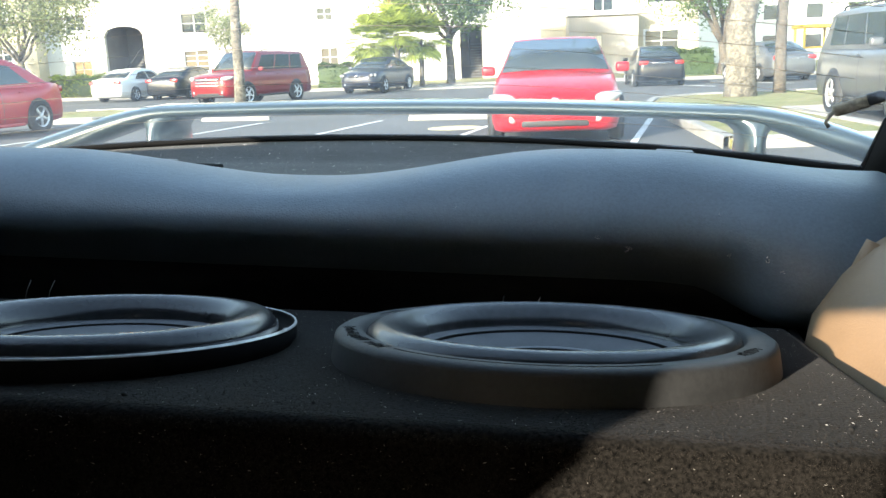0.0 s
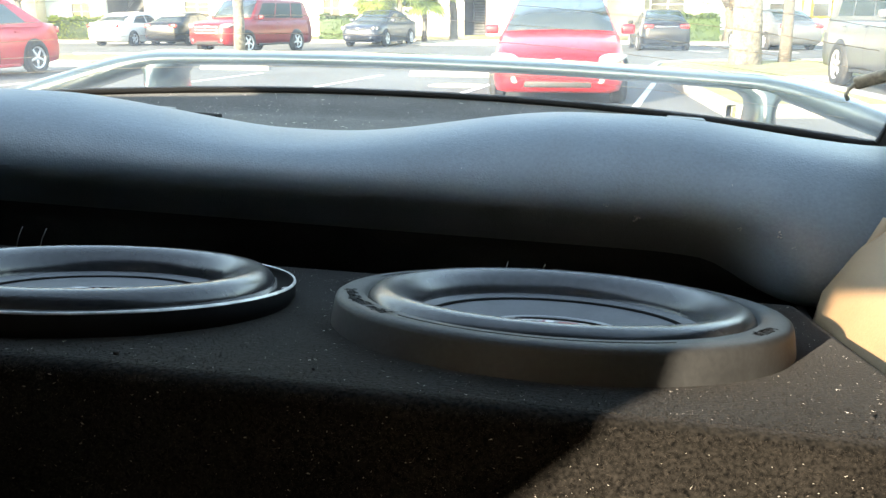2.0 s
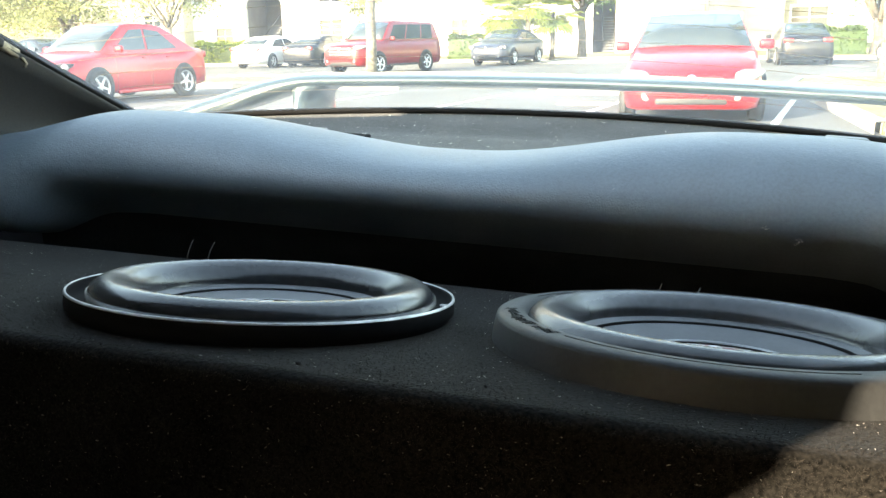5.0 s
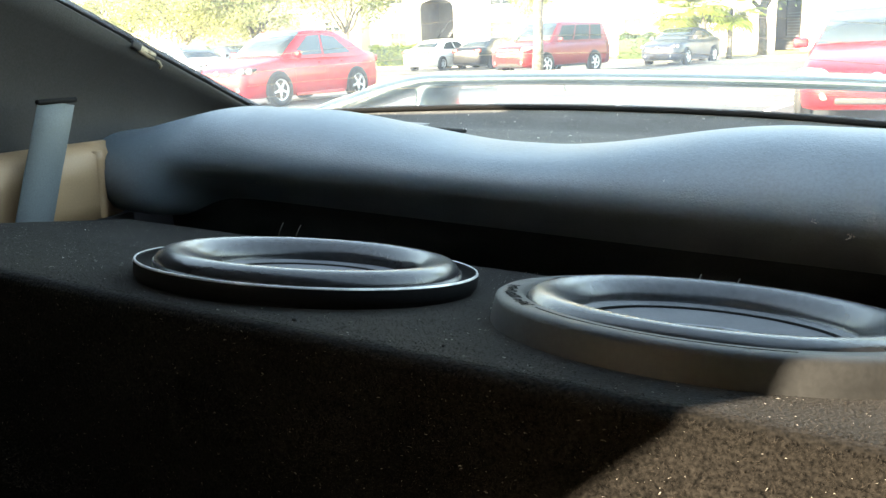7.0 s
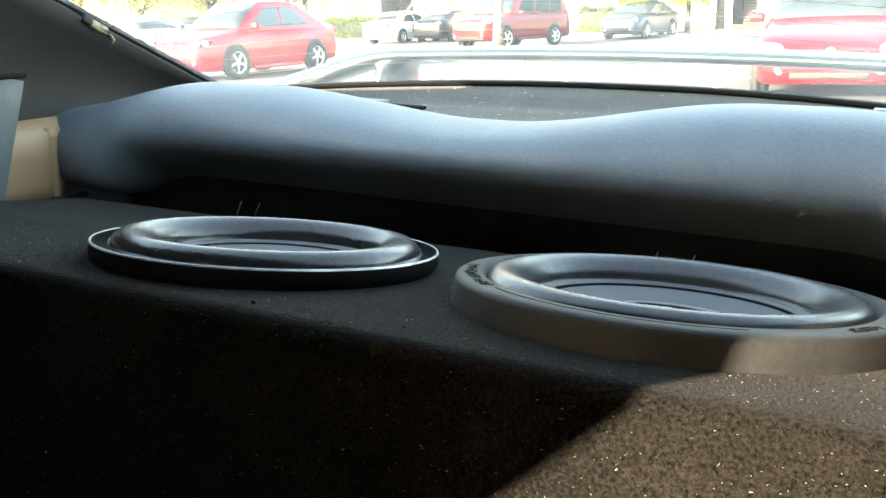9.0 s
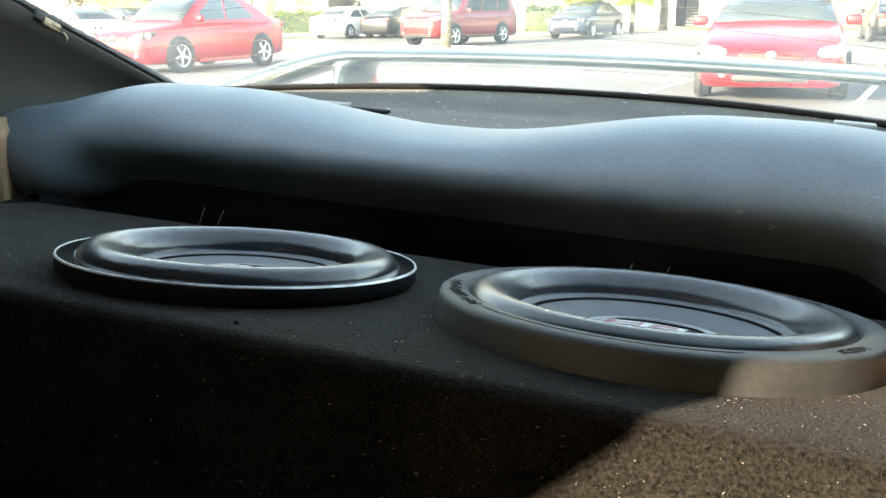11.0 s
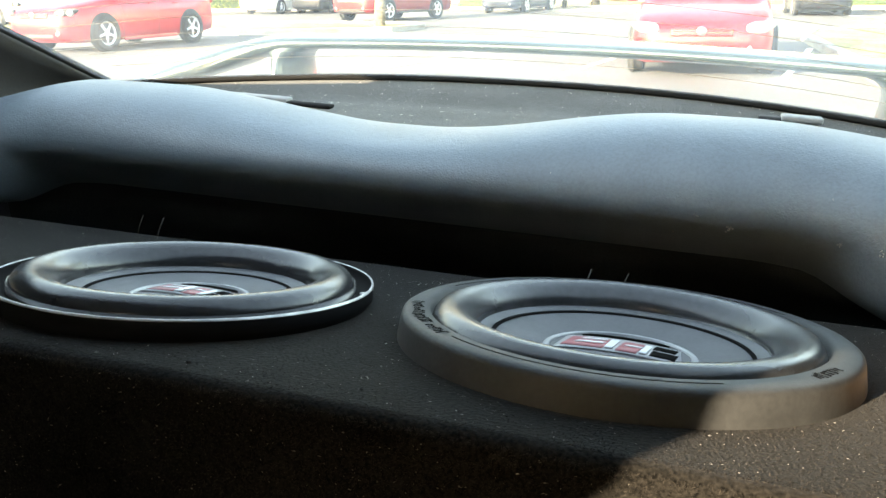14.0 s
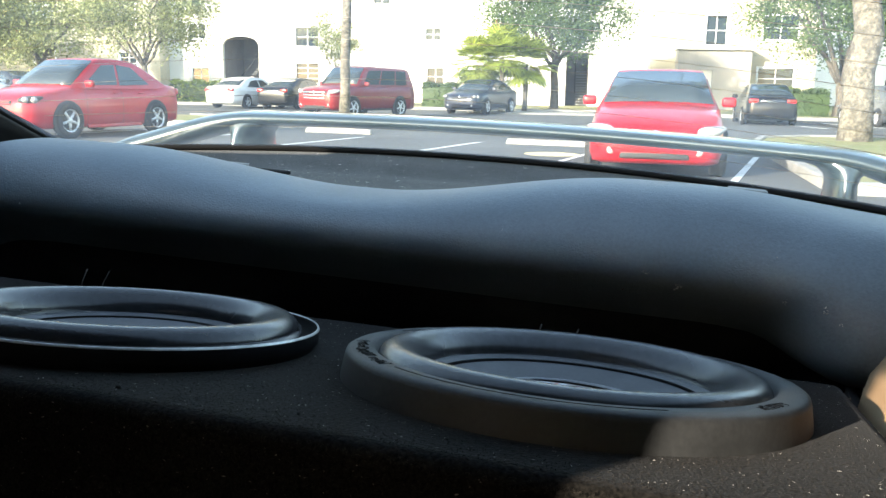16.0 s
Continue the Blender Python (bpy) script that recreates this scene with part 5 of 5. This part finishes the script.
def window(x0, x1, z0, z1, y, mullions=2, rails=1, blind=None):
    w = part("window", wall_frame(x0, x1, z0, z1, y), TRIM_WHITE, house, "white-framed window")
    part("pane", box(x1 - x0 - 0.06, 0.02, z1 - z0 - 0.06, 0, 1, ((x0 + x1) / 2, y + 0.14, (z0 + z1) / 2)), blind or DARK_GLASS, w, smooth=False)
    for i in range(1, mullions):
        x = x0 + (x1 - x0) * i / mullions
        part("glazing_bar", box(0.05, 0.04, z1 - z0 - 0.08, 0, 1, (x, y + 0.11, (z0 + z1) / 2)), TRIM_WHITE, w, smooth=False)
    for i in range(1, rails + 1):
        z = z0 + (z1 - z0) * i / (rails + 1)
        part("glazing_bar", box(x1 - x0 - 0.08, 0.035, 0.04, 0, 1, ((x0 + x1) / 2, y + 0.112, z)), TRIM_WHITE, w, smooth=False)
    part("sill", box(x1 - x0 + 0.2, 0.16, 0.09, 0.01, 1, ((x0 + x1) / 2, y - 0.06, z0 - 0.05)), TRIM_WHITE, w, smooth=False)


def wall_frame(x0, x1, z0, z1, y):
    bm = bmesh.new()
    t = 0.07
    for a, b, c, d_ in ((x0 - t, x0 + t, z0 - t, z1 + t), (x1 - t, x1 + t, z0 - t, z1 + t), (x0 + t, x1 - t, z0 - t, z0 + t), (x0 + t, x1 - t, z1 - t, z1 + t)):
        v = [bm.verts.new(p) for p in ((a, y - 0.03, c), (b, y - 0.03, c), (b, y - 0.03, d_), (a, y - 0.03, d_), (a, y + 0.2, c), (b, y + 0.2, c), (b, y + 0.2, d_), (a, y + 0.2, d_))]
        for f in ((0, 1, 2, 3), (5, 4, 7, 6), (4, 5, 1, 0), (3, 2, 6, 7), (4, 0, 3, 7), (1, 5, 6, 2)):
            bm.faces.new([v[i] for i in f])
    return bm


TOPZ = 10.5


def rect(x0, x1, z0, z1):
    return (fx(x0), fx(x1), fz(z0), fz(z1))


# white middle: arch, windows, stair opening
mid_win = [rect(-20.8, -19.7, 3.55, 4.45), rect(-20.7, -19.6, 1.1, 2.0), rect(-14.6, -13.2, 3.2, 4.3), rect(-14.6, -13.2, 1.2, 2.35), rect(-7.3, -6.4, 3.6, 4.3), rect(-3.7, -2.8, 3.5, 4.8),
           rect(-10.2, -9.2, 5.5, 6.6), rect(-20.8, -19.7, 6.1, 7.0), rect(-14.6, -13.2, 6.0, 7.0), rect(-6.5, -5.4, 6.1, 7.0), rect(-7.2, -6.2, 1.2, 2.2)]
arch = (fx(-18.8), fx(-16.7), 0.0, fz(3.75))
stair = (fx(0.35), fx(1.55), 0.0, fz(3.1))
wall_with_holes("wall", fx(-22.0), fx(4.6), 0, TOPZ, 0, mid_win + [arch, stair], STUCCO)
for i, h in enumerate(mid_win):
    window(*h, 0.02, 2, 1 if i not in (3,) else 3, RED_WOOD if i == 5 else None)
# arch head: a curved lintel filling the upper corners
def arch_head():
    x0, x1, z1 = arch[0], arch[1], arch[3]
    bm = bmesh.new()
    n_ = 14
    for i in range(n_):
        a, b = x0 + (x1 - x0) * i / n_, x0 + (x1 - x0) * (i + 1) / n_
        def low(x):
            q = (x - (x0 + x1) / 2) / ((x1 - x0) / 2)
            return z1 - 0.55 * (1 - math.sqrt(max(0, 1 - q * q)))
        la, lb = low(a), low(b)
        v = [bm.verts.new(p) for p in ((a, 0.01, la - 0.004), (b, 0.01, lb - 0.004), (b, 0.01, z1), (a, 0.01, z1), (a, 0.34, la - 0.004), (b, 0.34, lb - 0.004), (b, 0.34, z1), (a, 0.34, z1))]
        for f in ((0, 1, 2, 3), (5, 4, 7, 6), (4, 5, 1, 0)):
            bm.faces.new([v[k] for k in f])
    return bm


part("arch_head", arch_head(), STUCCO, house, smooth=False)


def stairwell(x0, x1, z1, flip):
    """A roofed recess with a flight of open steps."""
    d = 4.0
    part("stairwell_back", box(x1 - x0 + 0.4, 0.1, z1 + 0.3, 0, 1, ((x0 + x1) / 2, d, z1 / 2)), SHADE_WALL, house, smooth=False)
    for x in (x0 - 0.06, x1 + 0.06):
        part("stairwell_side", box(0.1, d - 0.4, z1 + 0.3, 0, 1, (x, d / 2 + 0.2, z1 / 2)), SHADE_WALL, house, smooth=False)
    part("stairwell_ceiling", box(x1 - x0 + 0.2, d - 0.4, 0.1, 0, 1, ((x0 + x1) / 2, d / 2 + 0.2, z1 + 0.06)), SHADE_WALL, house, smooth=False)
    n_ = 13
    for i in range(n_):
        if flip:
            part("step", box((x1 - x0) * 0.52, 0.30, 0.06, 0.01, 1, (x1 - (x1 - x0) * 0.27, 0.8 + 0.24 * i, 0.18 * (i + 1))), CONCRETE, house, smooth=False)
        else:
            part("step", box(0.26, 1.1, 0.07, 0.01, 1, (x0 + 0.4 + (x1 - x0 - 0.7) * i / n_, 1.9, 0.18 * (i + 1))), CONCRETE, house, smooth=False)
    if flip:
        part("handrail", tube([(x1 - (x1 - x0) * 0.56, 0.7, 0.95), (x1 - (x1 - x0) * 0.56, 3.8, 3.2)], 0.03, 6), PLASTIC, house)
    else:
        part("handrail", tube([(x0 + 0.3, 1.3, 1.1), (x1 - 0.3, 1.3, 3.3)], 0.03, 6), PLASTIC, house)


stairwell(stair[0], stair[1], stair[3], True)
stairwell(arch[0], arch[1], arch[3], False)
# beige left wing, projecting
left_win = [rect(-24.4, -23.3, 1.5, 2.8), rect(-29.5, -28.2, 1.5, 2.8), rect(-24.4, -23.3, 4.3, 5.6), rect(-29.5, -28.2, 4.3, 5.6), rect(-35.0, -33.7, 1.5, 2.8)]
wall_with_holes("wall", fx(-40.0), fx(-22.0), 0, TOPZ, -1.4, left_win, BEIGE, 1.9)
for h in left_win:
    window(*h, -1.38, 2, 3)
# siding laps on the beige wing
for i in range(24):
    part("siding_board", box(fx(-24.55) - fx(-28.0), 0.03, 0.05, 0, 1, ((fx(-24.55) + fx(-28.0)) / 2, -1.41, 0.4 + 0.26 * i)), BEIGE, house, smooth=False)
# beige right wing with a grey entrance block
right_win = [rect(10.0, 11.85, 1.3, 2.4), rect(7.3, 8.4, 3.45, 5.0), rect(10.1, 11.9, 3.75, 5.0), rect(7.3, 8.4, 6.2, 7.2), rect(10.1, 11.9, 6.2, 7.2)]
wall_with_holes("wall", fx(4.6), fx(12.8), 0, TOPZ, -1.0, right_win, BEIGE, 1.4)
for h in right_win:
    window(*h, -0.98, 2, 1)
wall_with_holes("entrance_wall", fx(5.9), fx(9.45), 0, fz(3.2), -2.4, [(fx(6.9), fx(7.6), 0, fz(2.2))], GREY_STUCCO, 1.38)
part("entrance_door", box(fx(7.6) - fx(6.9), 0.08, fz(2.2), 0.01, 1, (fx(7.25), -2.15, fz(2.2) / 2)), TRIM_WHITE, house, smooth=False)
part("entrance_cap", box(fx(9.45) - fx(5.9) + 0.3, 1.7, 0.16, 0.03, 2, (fx(7.675), -1.85, fz(3.2) + 0.08)), TRIM_WHITE, house, smooth=False)
part("side_wall", box(0.3, 11.0, TOPZ, 0, 1, (fx(12.8) - 0.15, 6.0, TOPZ / 2)), BEIGE, house, smooth=False)
part("roof", hexa([(fx(-40), -2.2, TOPZ), (fx(12.8) + 0.5, -2.2, TOPZ), (fx(12.8) + 0.5, 14, TOPZ), (fx(-40), 14, TOPZ), (fx(-38), 4, TOPZ + 3), (fx(11), 4, TOPZ + 3), (fx(11), 8, TOPZ + 3), (fx(-38), 8, TOPZ + 3)]), ROOFING, house, smooth=False)

far = empty("far_house", Matrix.Translation((30, 82, 0)), "pale apartment house far beyond the lawn", "building")
part("wall", box(30, 10, 9, 0, 1, (4, 5, 4.5)), STUCCO, far, smooth=False)
part("roof", hexa([(-11.5, -0.6, 9), (19.5, -0.6, 9), (19.5, 10.6, 9), (-11.5, 10.6, 9), (-8, 4, 11.5), (16, 4, 11.5), (16, 6, 11.5), (-8, 6, 11.5)]), ROOFING, far, smooth=False)
for k in range(7):
    for j in range(3):
        w_ = part("window", box(1.5, 0.12, 1.3, 0.02, 1, (-8 + 4 * k, -0.03, 1.8 + 2.8 * j)), DARK_GLASS, far, smooth=False)
        part("frame", box(1.7, 0.06, 0.1, 0, 1, (-8 + 4 * k, -0.06, 1.08 + 2.8 * j)), TRIM_WHITE, w_, smooth=False)
play = empty("yellow_frame", Matrix.Translation((24.5, 58, 0)), "yellow painted play frame on the far lawn", "play frame")
for x, y in ((-1, 0), (1, 0), (-1, 1.6), (1, 1.6)):
    part("post", tube([(x, y, -0.05), (x, y, 2.6)], 0.09, 10), YELLOW, play)
part("deck", box(2.3, 1.9, 0.12, 0.02, 1, (0, 0.8, 1.2)), YELLOW, play)
part("roof_beam", box(2.4, 2.0, 0.25, 0.03, 1, (0, 0.8, 2.6)), YELLOW, play)
